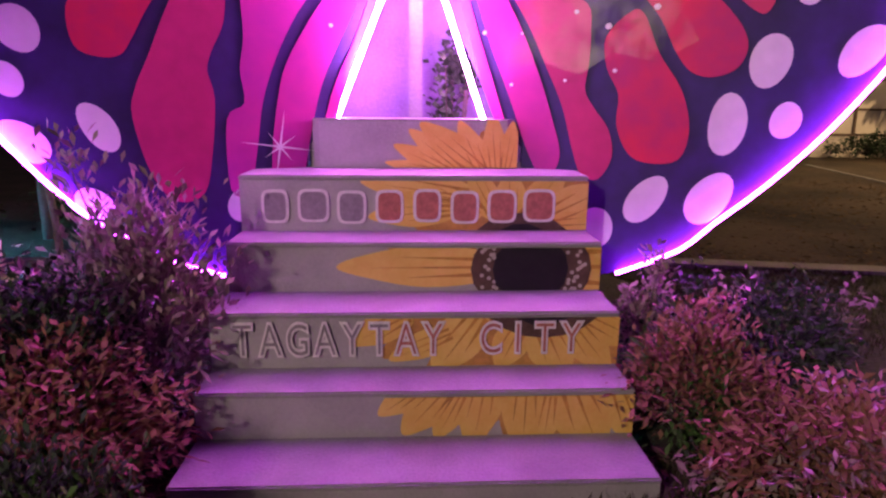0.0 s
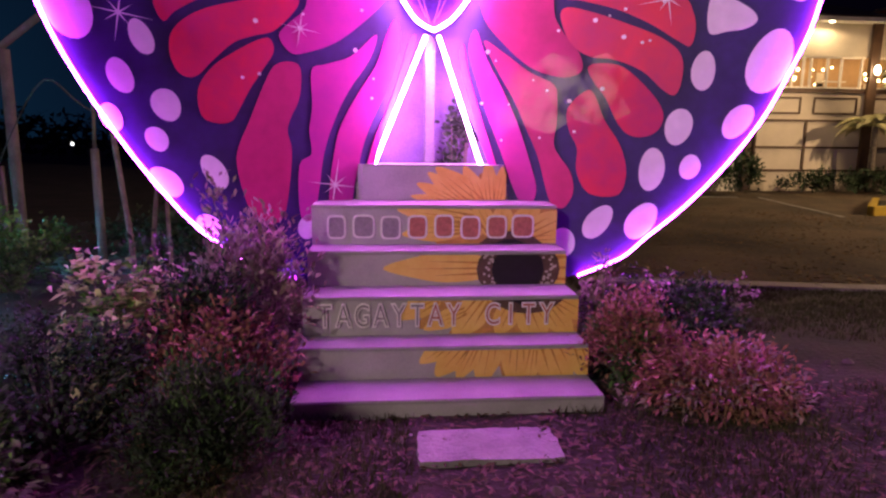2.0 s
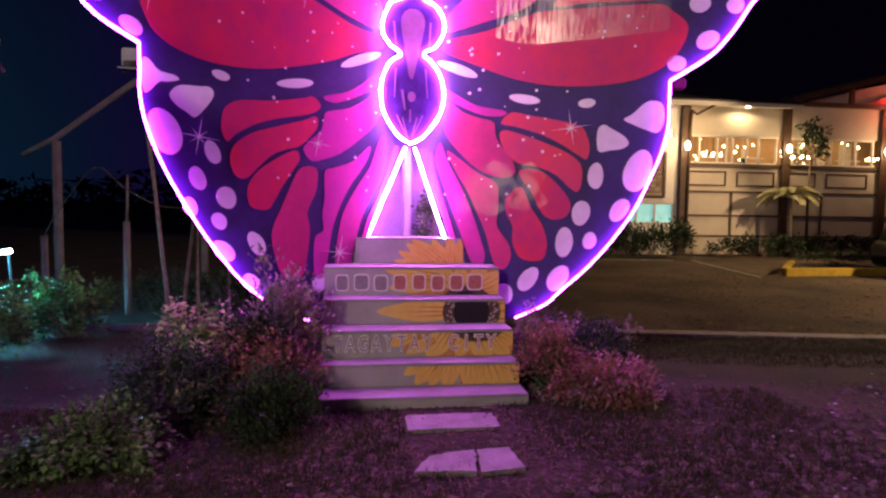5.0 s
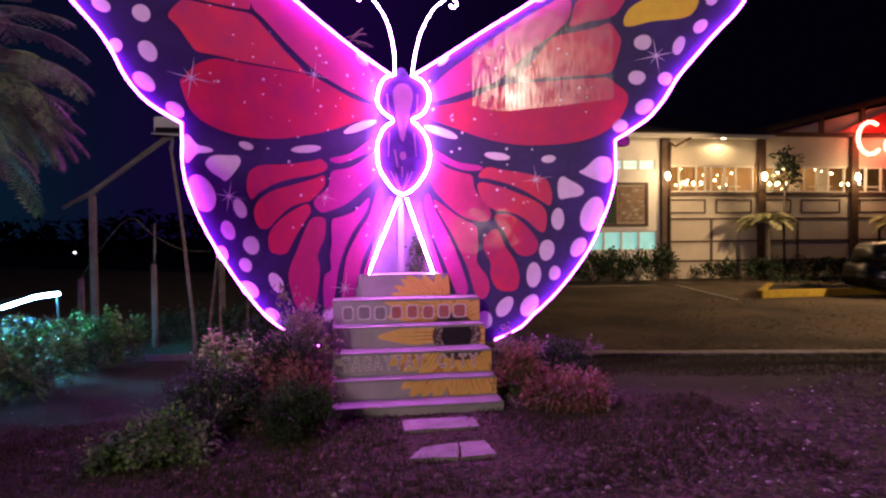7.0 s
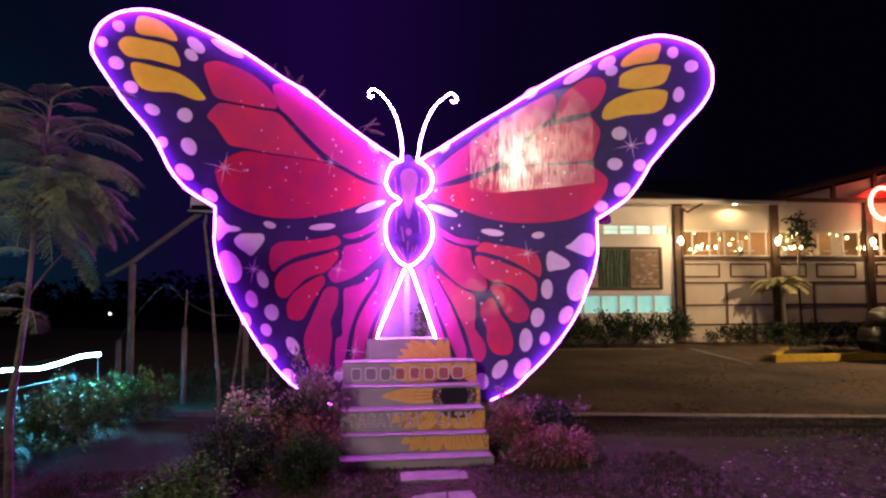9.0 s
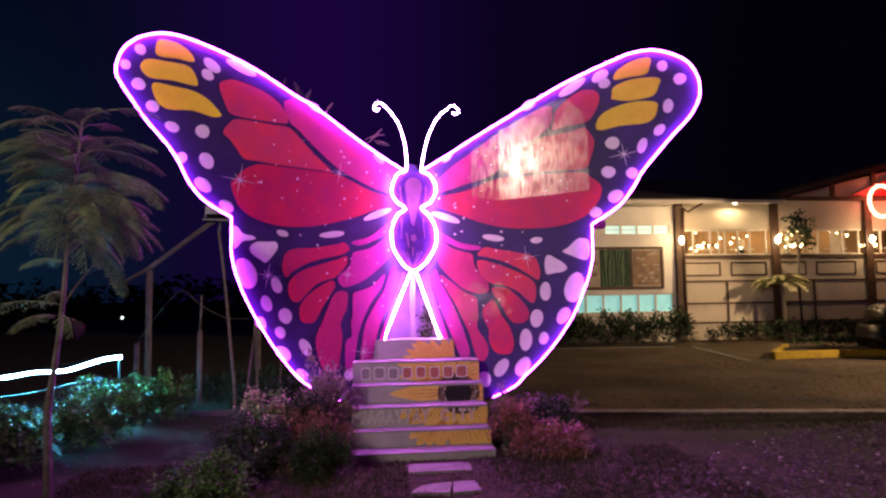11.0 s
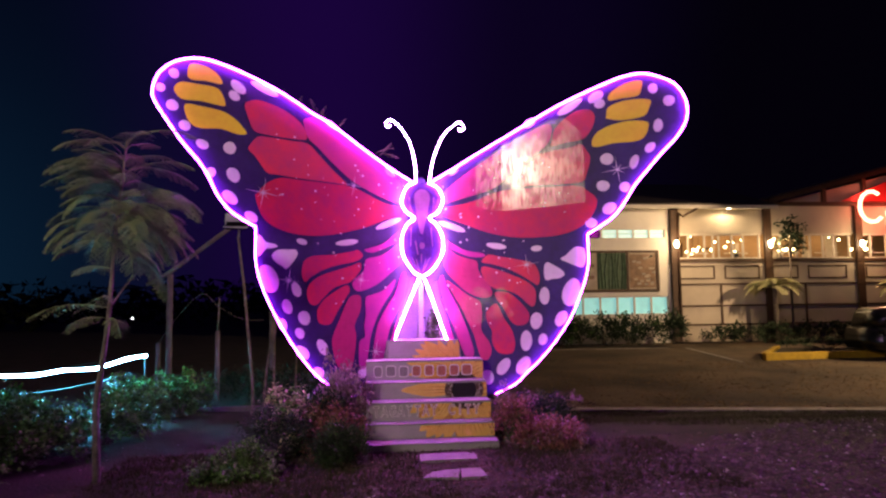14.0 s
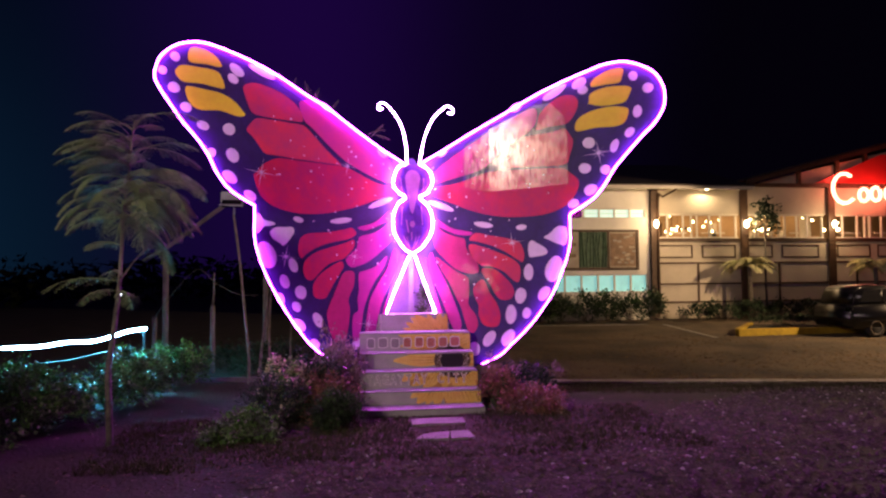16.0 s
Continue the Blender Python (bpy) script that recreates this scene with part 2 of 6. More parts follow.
def thing(name, at, label, category, group="", kind=""):
    ob = new(name)
    ob.location = at
    ob.empty_display_size = 0.1
    return tagged(ob, label, category, group, kind)


def single(name, bm, material, label, category, group="", kind="", smooth=False):
    return tagged(new(name, mesh_of(name, bm, material, smooth)), label, category, group, kind)


def box(x0, x1, y0, y1, z0, z1, bevel=0.0, bm=None):
    bm = bm or bmesh.new()
    made = bmesh.ops.create_cube(bm, size=1)["verts"]
    bmesh.ops.transform(bm, verts=made, matrix=Matrix.Translation(((x0 + x1) / 2, (y0 + y1) / 2, (z0 + z1) / 2)) @ Matrix.Diagonal((x1 - x0, y1 - y0, z1 - z0, 1)))
    if bevel:
        edges = list({e for v in made for e in v.link_edges})
        bmesh.ops.bevel(bm, geom=edges, offset=bevel, segments=2, affect="EDGES")
    return bm


def spline(pts, closed=False, steps=4):
    pts = [Vector(p) for p in pts]
    n, out = len(pts), []
    for i in range(n if closed else n - 1):
        a, b, c, d = (pts[(i + k) % n] if closed else pts[min(max(i + k, 0), n - 1)] for k in (-1, 0, 1, 2))
        for s in range(steps):
            t = s / steps
            out.append(0.5 * ((2 * b) + (c - a) * t + (2 * a - 5 * b + 4 * c - d) * t * t + (3 * b - a - 3 * c + d) * t ** 3))
    if not closed:
        out.append(pts[-1])
    return out


def tube(pts, radius, sides=8, bm=None, closed=False):
    """A round tube along points; radius is one number or one for each point."""
    bm = bm or bmesh.new()
    pts = [Vector(p) for p in pts]
    n = len(pts)
    rings = []
    up = Vector((0.13, 0.97, 0.2))
    for i, p in enumerate(pts):
        t = (pts[(i + 1) % n] - pts[i - 1]) if closed else (pts[min(i + 1, n - 1)] - pts[max(i - 1, 0)])
        t.normalize()
        a = t.cross(up if abs(t.dot(up)) < 0.95 else Vector((1, 0, 0))).normalized()
        b = t.cross(a)
        r = radius[i] if isinstance(radius, (list, tuple)) else radius
        rings.append([bm.verts.new(p + r * (math.cos(2 * math.pi * k / sides) * a + math.sin(2 * math.pi * k / sides) * b)) for k in range(sides)])
    for i in range(n if closed else n - 1):
        r0, r1 = rings[i], rings[(i + 1) % n]
        for k in range(sides):
            bm.faces.new((r0[k], r0[(k + 1) % sides], r1[(k + 1) % sides], r1[k]))
    if not closed:
        bm.faces.new(rings[0][::-1])
        bm.faces.new(rings[-1])
    return bm


def slab(front, depth, bm=None):
    """A plate from its front outline (3D points) and the vector to its back."""
    bm = bm or bmesh.new()
    f = [bm.verts.new(p) for p in front]
    b = [bm.verts.new(Vector(p) + depth) for p in front]
    bm.faces.new(f)
    bm.faces.new(b[::-1])
    n = len(f)
    for i in range(n):
        bm.faces.new((f[i], b[i], b[(i + 1) % n], f[(i + 1) % n]))
    return bm


def bowl(at, rx, ry, rz, sub=2, bm=None):
    bm = bm or bmesh.new()
    v = bmesh.ops.create_icosphere(bm, subdivisions=sub, radius=1)["verts"]
    bmesh.ops.transform(bm, verts=v, matrix=Matrix.Translation(at) @ Matrix.Diagonal((rx, ry, rz, 1)))
    return bm


def soup(name, verts, faces, material, parent=None):
    me = bpy.data.meshes.new(name)
    me.from_pydata(verts, [], faces)
    me.materials.append(M[material])
    ob = new(name, me)
    if parent:
        ob.parent = parent
        ob.matrix_parent_inverse = Matrix.Translation(-parent.matrix_basis.translation)
    return ob


# ---- ground, parking lot, kerbs ----
def kerb_y(x):
    return 4.98 - (max(0.0, min(x, 20.0)) - 3) * 0.19


def ease(t):
    t = max(0.0, min(1.0, t))
    return t * t * (3 - 2 * t)


def ground_height(x, y):
    """Nearly level round the steps, falling to the lot on the right-hand side."""
    fall = ease((x - 0.5) / 2.0) * ease((y - 0.5) / (kerb_y(x) - 0.8))
    return 0.018 * noise.noise((x * 0.9, y * 0.9, 0.3)) + 0.012 * noise.noise((x * 3.1, y * 3.1, 4.0)) + 0.028 - 0.55 * fall


def lot_z(x, y):
    """The lot rises gently from the kerb to the restaurant."""
    d = y - kerb_y(x)
    return -0.53 + 0.0165 * max(0, min(d, 8)) + 0.033 * max(0, min(d - 8, 4.6))


def sheet_z(x, y):
    z = ground_height(x, y) if -11 < x < 15 and -10 < y < 6.8 else (-0.6 if x > 0.3 and y > 0 else -0.02)
    if x > 1.2 and y > kerb_y(x) + 0.2:
        z -= min(0.5, 0.3 * (y - kerb_y(x)))
    return z


bm = bmesh.new()
xs = [-400, -120, -40, -16] + [-12 + 0.3 * i for i in range(90)] + [18, 24, 60, 150, 400]
ys = [-400, -120, -40, -16] + [-11 + 0.3 * i for i in range(60)] + [8, 10, 16, 30, 80, 200, 400]
grid = [[bm.verts.new((x, y, sheet_z(x, y))) for x in xs] for y in ys]
for j in range(len(ys) - 1):
    for i in range(len(xs) - 1):
        bm.faces.new((grid[j][i], grid[j][i + 1], grid[j + 1][i + 1], grid[j + 1][i]))
single("ground", bm, "soil", "dark damp soil and worn turf round the sculpture", "ground", kind="structure", smooth=True)


bm = bmesh.new()
cols = [2.0 + 0.8 * i for i in range(45)]
depths = [0.1 + 0.7 * i for i in range(24)]
net = [[bm.verts.new((x, kerb_y(x) + s, lot_z(x, kerb_y(x) + s) + 0.006 * noise.noise((x, s, 7)))) for x in cols] for s in depths]
for j in range(len(depths) - 1):
    for i in range(len(cols) - 1):
        bm.faces.new((net[j][i], net[j][i + 1], net[j + 1][i + 1], net[j + 1][i]))
bmesh.ops.solidify(bm, geom=bm.faces[:], thickness=0.12)
single("parking_lot", bm, "asphalt", "worn brown asphalt parking lot lit by warm lamps", "parking lot", kind="structure")
kerb = thing("kerb", (5, kerb_y(5), -0.5), "long low pale concrete kerb edging the asphalt", "kerb", kind="structure")
for i in range(14):
    x0 = 2.2 + i * 1.0
    a, b = (x0, kerb_y(x0)), (x0 + 0.985, kerb_y(x0 + 0.985))
    bm = slab([(a[0], a[1], -0.49), (b[0], b[1], -0.49), (b[0] + 0.03, b[1] + 0.28, -0.49), (a[0] + 0.03, a[1] + 0.28, -0.49)], Vector((0, 0, -0.2)))
    part("kerb_stone", bm, "kerb", kerb)
for (x0, y0), (x1, y1) in (((10.6, 15.0), (10.4, 11.2)), ((5.8, 15.6), (10.0, 15.1))):
    d = Vector((x1 - x0, y1 - y0)).normalized() * 0.06
    n = Vector((-d.y, d.x))
    c = [Vector((x0, y0)) + n, Vector((x0, y0)) - n, Vector((x1, y1)) - n, Vector((x1, y1)) + n]
    single("parking_line", slab([(p.x, p.y, lot_z(p.x, p.y) + 0.014) for p in c], Vector((0, 0, -0.02))), "line", "worn white painted line on the asphalt", "road marking", "parking lines", "structure")
IX, IY, IZ = 11.3, 11.4, -0.42
island = thing("traffic_island", (IX + 2, IY + 1, IZ), "planted island with a yellow-painted concrete kerb", "traffic island")
part("kerb_front", box(IX, IX + 5.2, IY, IY + 0.2, IZ - 0.2, IZ + 0.25, 0.02), "kerb_yellow", island, "yellow-painted kerb face")
part("kerb_end", slab([(IX, IY + 0.205, IZ + 0.25), (IX + 0.22, IY + 0.205, IZ + 0.25), (IX + 2.1, IY + 2.4, IZ + 0.25), (IX + 1.9, IY + 2.4, IZ + 0.25)], Vector((0, 0, -0.4))), "kerb_yellow", island)
part("soil_bed", slab([(IX + 0.24, IY + 0.21, IZ + 0.18), (IX + 5.2, IY + 0.21, IZ + 0.18), (IX + 5.2, IY + 2.4, IZ + 0.18), (IX + 2.12, IY + 2.4, IZ + 0.18)], Vector((0, 0, -0.3))), "soil", island, "dark soil in the island")

# ---- gravel, chips and grass ----
rng = random.Random(7)


def stones(name, count, spread, size, material, label):
    verts, faces = [], []
    for _ in range(count):
        x, y = spread()
        s = size * (0.5 + rng.random() ** 2 * 1.6)
        a = rng.random() * 6.28
        z = ground_height(x, y) + s * 0.12
        n = len(verts)
        ca, sa = math.cos(a), math.sin(a)
        for px, py, pz in ((1, 0, 0), (0.2, 0.8, 0.05), (-0.9, 0.3, 0), (-0.5, -0.7, 0.05), (0.55, -0.6, 0), (0.05, 0.05, 0.55)):
            px, py, pz = (px + rng.uniform(-.2, .2)) * s, (py + rng.uniform(-.2, .2)) * s, pz * s * rng.uniform(0.7, 1.3)
            verts.append((x + px * ca - py * sa, y + px * sa + py * ca, z + pz))
        faces += [(n + k, n + (k + 1) % 5, n + 5) for k in range(5)]
    return tagged(soup(name, verts, faces, material), label, "gravel", kind="stuff")


def gravel_spot():
    while True:
        x, y = rng.uniform(-6, 7), rng.uniform(-8.5, 0.8)
        edge = -1.25 + 0.42 * max(0, x - 0.3) - 0.9 * max(0, -x - 0.6) + 0.35 * noise.noise((x, y, 2))
        edge = min(edge, 0.75)
        if y < edge or rng.random() < 0.05:
            return x, y


stones("gravel", 42000, gravel_spot, 0.02, "gravel", "loose mixed grey gravel over dark soil")
stones("stone_chips", 2600, gravel_spot, 0.016, "pale_stone", "scattered pale stone chips among the gravel")


def tufts(name, count, spread, height, material, label):
    verts, faces = [], []
    for _ in range(count):
        x, y = spread()
        z = ground_height(x, y)
        for _ in range(4):
            a, h = rng.random() * 6.28, height * rng.uniform(0.4, 1.2)
            dx, dy, w = math.cos(a) * h * 0.6, math.sin(a) * h * 0.6, 0.006
            px, py = x + rng.uniform(-.03, .03), y + rng.uniform(-.03, .03)
            n = len(verts)
            verts += [(px - dy / h * w, py + dx / h * w, z), (px + dy / h * w, py - dx / h * w, z), (px + dx, py + dy, z + h)]
            faces.append((n, n + 1, n + 2))
    return tagged(soup(name, verts, faces, material), label, "grass", kind="stuff")


def near_turf():
    while True:
        x, y = rng.uniform(-3.2, 2.6), rng.uniform(-1.7, 0.2)
        if noise.noise((x * 1.3, y * 1.3, 9)) > rng.uniform(-0.7, 0.5) and not (-0.2 < x < 0.5 and y > -1.0):
            return x, y


tufts("grass", 6000, near_turf, 0.05, "grass", "short uneven grass at the foot of the steps")
tufts("verge_grass", 15000, lambda: (lambda x: (x, kerb_y(x) - rng.random() ** 1.3 * 4.0 - 0.02))(rng.uniform(1.8, 12)), 0.05, "grass", "dry short grass along the kerb")

verts, faces = [], []
for _ in range(9000):
    x, y = rng.gauss(0.2, 1.5), rng.uniform(-2.2, 0.3)
    if abs(x) < 0.75 and y > 0:
        continue
    a, ln, w = rng.random() * 6.28, rng.uniform(0.012, 0.035), rng.uniform(0.004, 0.010)
    z = ground_height(x, y) + rng.uniform(0.004, 0.014)
    ca, sa = math.cos(a), math.sin(a)
    n = len(verts)
    for px, py, pz in ((-ln, 0, 0), (0, w, rng.uniform(0, 0.012)), (ln, 0, rng.uniform(0, 0.01)), (0, -w, rng.uniform(0, 0.006))):
        verts.append((x + px * ca - py * sa, y + px * sa + py * ca, z + pz))
    faces.append((n, n + 1, n + 2, n + 3))
tagged(soup("leaf_litter", verts, faces, "litter"), "dry fallen leaf scraps on the soil", "leaf litter", kind="stuff")

verts, faces = [], []
for _ in range(15000):
    x = rng.uniform(2.4, 17)
    d = 0.3 + 8.5 * rng.random() ** 1.5
    y = kerb_y(x) + d
    if noise.noise((x * 0.5, y * 0.5, 3)) + 0.35 * noise.noise((x * 1.7, y * 1.7, 5)) < rng.uniform(-0.4, 0.35):
        continue
    a, ln, w = rng.random() * 6.28, rng.uniform(0.02, 0.06), rng.uniform(0.008, 0.02)
    z = lot_z(x, y) + rng.uniform(0.012, 0.022)
    ca, sa = math.cos(a), math.sin(a)
    n = len(verts)
    for px, py, pz in ((-ln, 0, 0), (0, w, rng.uniform(0, 0.02)), (ln, 0, rng.uniform(0, 0.02)), (0, -w, rng.uniform(0, 0.01))):
        verts.append((x + px * ca - py * sa, y + px * sa + py * ca, z + pz))
    faces.append((n, n + 1, n + 2, n + 3))
tagged(soup("lot_litter", verts, faces, "dry_litter"), "dry leaves and grit blown over the asphalt", "leaf litter", kind="stuff")

# ---- stepping stones ----
for outline, label in (
    (((-0.16, -0.17), (0.08, -0.16), (0.28, -0.165), (0.41, -0.165), (0.42, -0.28), (0.41, -0.44), (0.18, -0.44), (-0.17, -0.44), (-0.165, -0.31)), "rectangular pale stone slab before the steps"),
    (((-0.08, -0.85), (0.04, -0.81), (0.175, -0.79), (0.16, -0.93), (0.125, -1.08), (-0.03, -1.06), (-0.19, -1.05), (-0.14, -0.94)), "broken half of a pale stone slab"),
    (((0.195, -0.79), (0.30, -0.78), (0.38, -0.775), (0.385, -0.89), (0.40, -1.06), (0.29, -1.075), (0.155, -1.085), (0.175, -0.93)), "other half of a cracked pale stone slab"),
):
    bm = bmesh.new()
    ring = [Vector((x, y, 0.045)) for x, y in outline]
    pts = [ring[i].lerp(ring[(i + 1) % len(ring)], s / 4) for i in range(len(ring)) for s in range(4)]
    pts = [p + Vector((rng.uniform(-.006, .006), rng.uniform(-.006, .006), 0)) for p in pts]
    slab(pts, Vector((0, 0, -0.09)), bm)
    single("stepping_stone", bm, "slab", label, "stepping stone", "stepping stones to the stairs")

# ---- painted concrete steps ----
HALF = 0.725
NOSE = ((0.0, 0.111), (0.268, 0.274), (0.470, 0.477), (0.734, 0.672), (0.970, 0.904))
BACK = 1.64
steps = thing("stairs", (0, 0.6, 0), "grey concrete steps painted with a yellow sunflower", "stairs")
low = -0.1
for k, (sy, sz) in enumerate(NOSE):
    back = BACK if k == 4 else NOSE[k + 1][0] + 0.1
    part("riser", box(-HALF + 0.003, HALF - 0.003, sy + 0.004, back, low, sz - 0.02), "riser", steps, "dark grey painted riser")
    bm = box(-HALF, HALF, sy, back, sz - 0.022, sz, 0.006)
    part("tread", bm, "concrete", steps, "worn pale tread")
    low = sz
PL = (-0.487, 0.474, 1.297, 1.62, NOSE[4][1], 1.126)
c = 0.05
pl = [(PL[0], PL[2] + c), (PL[0] + c, PL[2]), (PL[1] - c, PL[2]), (PL[1], PL[2] + c), (PL[1], PL[3]), (PL[0], PL[3])]
part("plinth", slab([(x, y, PL[5]) for x, y in pl], Vector((0, 0, PL[4] - PL[5] - 0.001))), "concrete", steps, "low plinth on the top step")
part("plinth_face", box(PL[0] + c, PL[1] - c, PL[2] - 0.003, PL[2] + 0.01, PL[4] + 0.003, PL[5] - 0.012), "riser", steps, "grey painted plinth face")


def clip(poly, x0, x1, z0, z1):
    for axis, limit, sign in ((0, x0, 1), (0, x1, -1), (1, z0, 1), (1, z1, -1)):
        out = []
        for i, p in enumerate(poly):
            o = poly[i - 1]
            inp, ino = (p[axis] - limit) * sign >= 0, (o[axis] - limit) * sign >= 0
            if inp != ino:
                t = (limit - o[axis]) / (p[axis] - o[axis])
                out.append((o[0] + t * (p[0] - o[0]), o[1] + t * (p[1] - o[1])))
            if inp:
                out.append(p)
        poly = out
        if len(poly) < 3:
            return []
    return poly


# each band of the front: x range, z range, face y
BANDS = [(-HALF, HALF, NOSE[k - 1][1] + 0.002, NOSE[k][1] - 0.0225, NOSE[k][0] + 0.003) for k in (1, 2, 3, 4)] + [(PL[0] + c, PL[1], PL[4] + 0.002, PL[5] - 0.003, PL[2] - 0.004)]


COATS = [0]


def paint(name, poly, layer, material, bands=range(5)):
    COATS[0] += 1
    rise = 0.0008 + 0.0011 * layer + 0.000012 * (COATS[0] % 85)
    for k in bands:
        x0, x1, z0, z1, y = BANDS[k]
        got = clip(poly, x0, x1, z0, z1)
        if len(got) > 2:
            part(name, slab([(x, y - rise, z) for x, z in got], Vector((0, rise + 0.0005 + 0.00001 * (COATS[0] % 50), 0))), material, steps)


HEART = (0.45, 0.575)


def petal(tx, tz, bx, bz, width, layer, material="petal", bands=range(5)):
    """A pointed petal from its base to its tip, with brush strokes that run out from the base."""
    t, b = Vector((tx, tz)), Vector((bx, bz))
    d = t - b
    n = Vector((-d.y, d.x)).normalized() * width
    pts = spline([b - n * 0.30, b + d * 0.42 - n * 0.52, b + d * 0.80 - n * 0.30, t, b + d * 0.80 + n * 0.27, b + d * 0.42 + n * 0.50, b + n * 0.30], True, 4)
    paint("petal", [(p.x, p.y) for p in pts], layer, material, bands)
    if material == "petal":
        for off, far, wide in ((-0.24, 0.62, 0.05), (0.02, 0.80, 0.04), (0.26, 0.55, 0.06)):
            p, e, w = b + n * off * 0.7, b + d * far + n * off, n * wide
            paint("petal_stroke", [(p.x - w.x, p.y - w.y), (e.x, e.y), (p.x + w.x, p.y + w.y)], layer + 1, "petal_line", bands)


def fan(tips, reach, width, bands):
    """The darker petals behind: short ones that point out from the flower's heart."""
    h = Vector(HEART)
    for tx, tz in tips:
        t = h + (Vector((tx, tz)) - h) * reach
        b = h + (t - h).normalized() * 0.10
        petal(t.x, t.y, b.x, b.y, width, 0, "petal_back", bands)


fan(((-0.16, 0.30), (-0.02, 0.14), (0.14, 0.08), (0.30, 0.06), (0.44, 0.05), (0.60, 0.06), (0.78, 0.10), (0.93, 0.28)), 0.95, 0.21, (0, 1))
fan(((-0.20, 0.86), (-0.08, 0.98), (0.10, 1.08), (0.30, 1.12), (0.5, 1.14), (0.7, 1.10), (0.88, 0.98), (0.98, 0.8)), 0.92, 0.21, (3, 4))
# tip, base and width of the petals on each face
for tx, tz, bx, bz, wide in ((-0.13, 0.19, 0.0, 0.28, 0.09), (0.06, 0.10, 0.14, 0.26, 0.10), (-0.05, 0.12, 0.11, 0.30, 0.14), (0.42, 0.07, 0.44, 0.25, 0.10), (0.18, 0.06, 0.23, 0.35, 0.15), (0.35, 0.04, 0.36, 0.34, 0.15), (0.77, 0.05, 0.66, 0.32, 0.17), (0.62, 0.03, 0.50, 0.32, 0.21)):
    petal(tx, tz, bx, bz, wide, 2, "petal", (0,))
for tx, tz, bx, bz, wide in ((-0.10, 0.30, 0.12, 0.40, 0.10), (-0.24, 0.36, -0.03, 0.47, 0.12), (0.29, 0.26, 0.37, 0.43, 0.13), (0.06, 0.25, 0.22, 0.47, 0.17), (0.70, 0.25, 0.55, 0.44, 0.14), (0.54, 0.23, 0.45, 0.43, 0.18), (0.81, 0.36, 0.59, 0.47, 0.14)):
    petal(tx, tz, bx, bz, wide, 2, "petal", (1,))
petal(-0.16, 0.70, 0.22, 0.60, 0.16, 0, "petal_back", (2,))
petal(-0.31, 0.575, 0.30, 0.575, 0.165, 2, "petal", (2,))
petal(1.1, 0.56, 0.55, 0.57, 0.3, 0, "petal", (2,))
for tx, tz, bx, bz, wide in ((-0.23, 0.88, 0.22, 0.82, 0.14), (-0.20, 0.73, 0.15, 0.76, 0.12), (-0.11, 0.82, 0.25, 0.78, 0.09), (0.01, 0.91, 0.27, 0.75, 0.13), (0.22, 0.94, 0.33, 0.74, 0.12), (0.39, 0.93, 0.40, 0.74, 0.13), (0.62, 0.93, 0.46, 0.73, 0.14), (0.83, 0.86, 0.54, 0.72, 0.17), (0.85, 0.70, 0.54, 0.69, 0.12)):
    petal(tx, tz, bx, bz, wide, 2, "petal", (3,))
for tx, tz, bx, bz, wide in ((-0.14, 0.93, 0.09, 0.89, 0.06), (-0.10, 1.01, 0.17, 0.88, 0.10), (-0.03, 1.08, 0.22, 0.88, 0.11), (0.20, 1.12, 0.33, 0.85, 0.13), (0.02, 1.11, 0.33, 0.87, 0.15), (0.35, 1.16, 0.38, 0.85, 0.12), (0.45, 1.12, 0.41, 0.85, 0.10)):
    petal(tx, tz, bx, bz, wide, 2, "petal", (4,))


def disc(x, z, rx, rz, n=20):
    return [(x + rx * math.cos(6.2832 * i / n), z + rz * math.sin(6.2832 * i / n)) for i in range(n)]


paint("seed_ring", disc(0.45, 0.565, 0.238, 0.185), 4, "seed_ring", (1, 2, 3))
paint("seed_disc", disc(0.447, 0.565, 0.150, 0.140, 14), 5, "seed", (1, 2, 3))
for i in range(46):
    a, q = rng.uniform(-0.75, 0.75) + (math.pi if i % 2 else 0), rng.uniform(0.155, 0.215)
    paint("seed_dot", disc(0.45 + q * math.cos(a), 0.565 + q * 0.8 * math.sin(a), 0.0085, 0.0085, 7), 5, "seed_dot", (1, 2, 3))


def lettering(text, x0, x1, z0, z1, y):
    """Hand-painted capitals: a white outline round a darker fill."""
    for name, offset, lift, material in (("letter_outline", 0.05, 0.0085, "letter_line"), ("letter_fill", -0.012, 0.0105, "letter_grey")):
        n = len(text)
        for i, ch in enumerate(text):
            cu = bpy.data.curves.new("letter", "FONT")
            cu.body, cu.offset, cu.extrude, cu.size = ch, offset, 0.004, 1.0
            ob = bpy.data.objects.new("letter", cu)
            me = bpy.data.meshes.new_from_object(ob)
            bpy.data.objects.remove(ob)
            bpy.data.curves.remove(cu)
            co = np.empty(len(me.vertices) * 3)
            me.vertices.foreach_get("co", co)
            co = co.reshape(-1, 3)
            middle = (co[:, 0].min() + co[:, 0].max()) / 2
            width, high = (x1 - x0) / n, z1 - z0
            cx = x0 + (i + 0.5) * width
            sx = 0.86 * width / 0.72
            new_co = np.stack([cx + (co[:, 0] - middle) * sx, np.full(len(co), y - lift) - co[:, 2] * 0.3, z0 + co[:, 1] / 0.7 * high], 1)
            me.vertices.foreach_set("co", new_co.ravel())
            me.materials.clear()
            me.materials.append(M["letter_red" if name == "letter_fill" and cx > -0.12 else material])
            ob = new(name, me)
            ob.parent = steps
            ob.matrix_parent_inverse = Matrix.Translation(-steps.matrix_basis.translation)


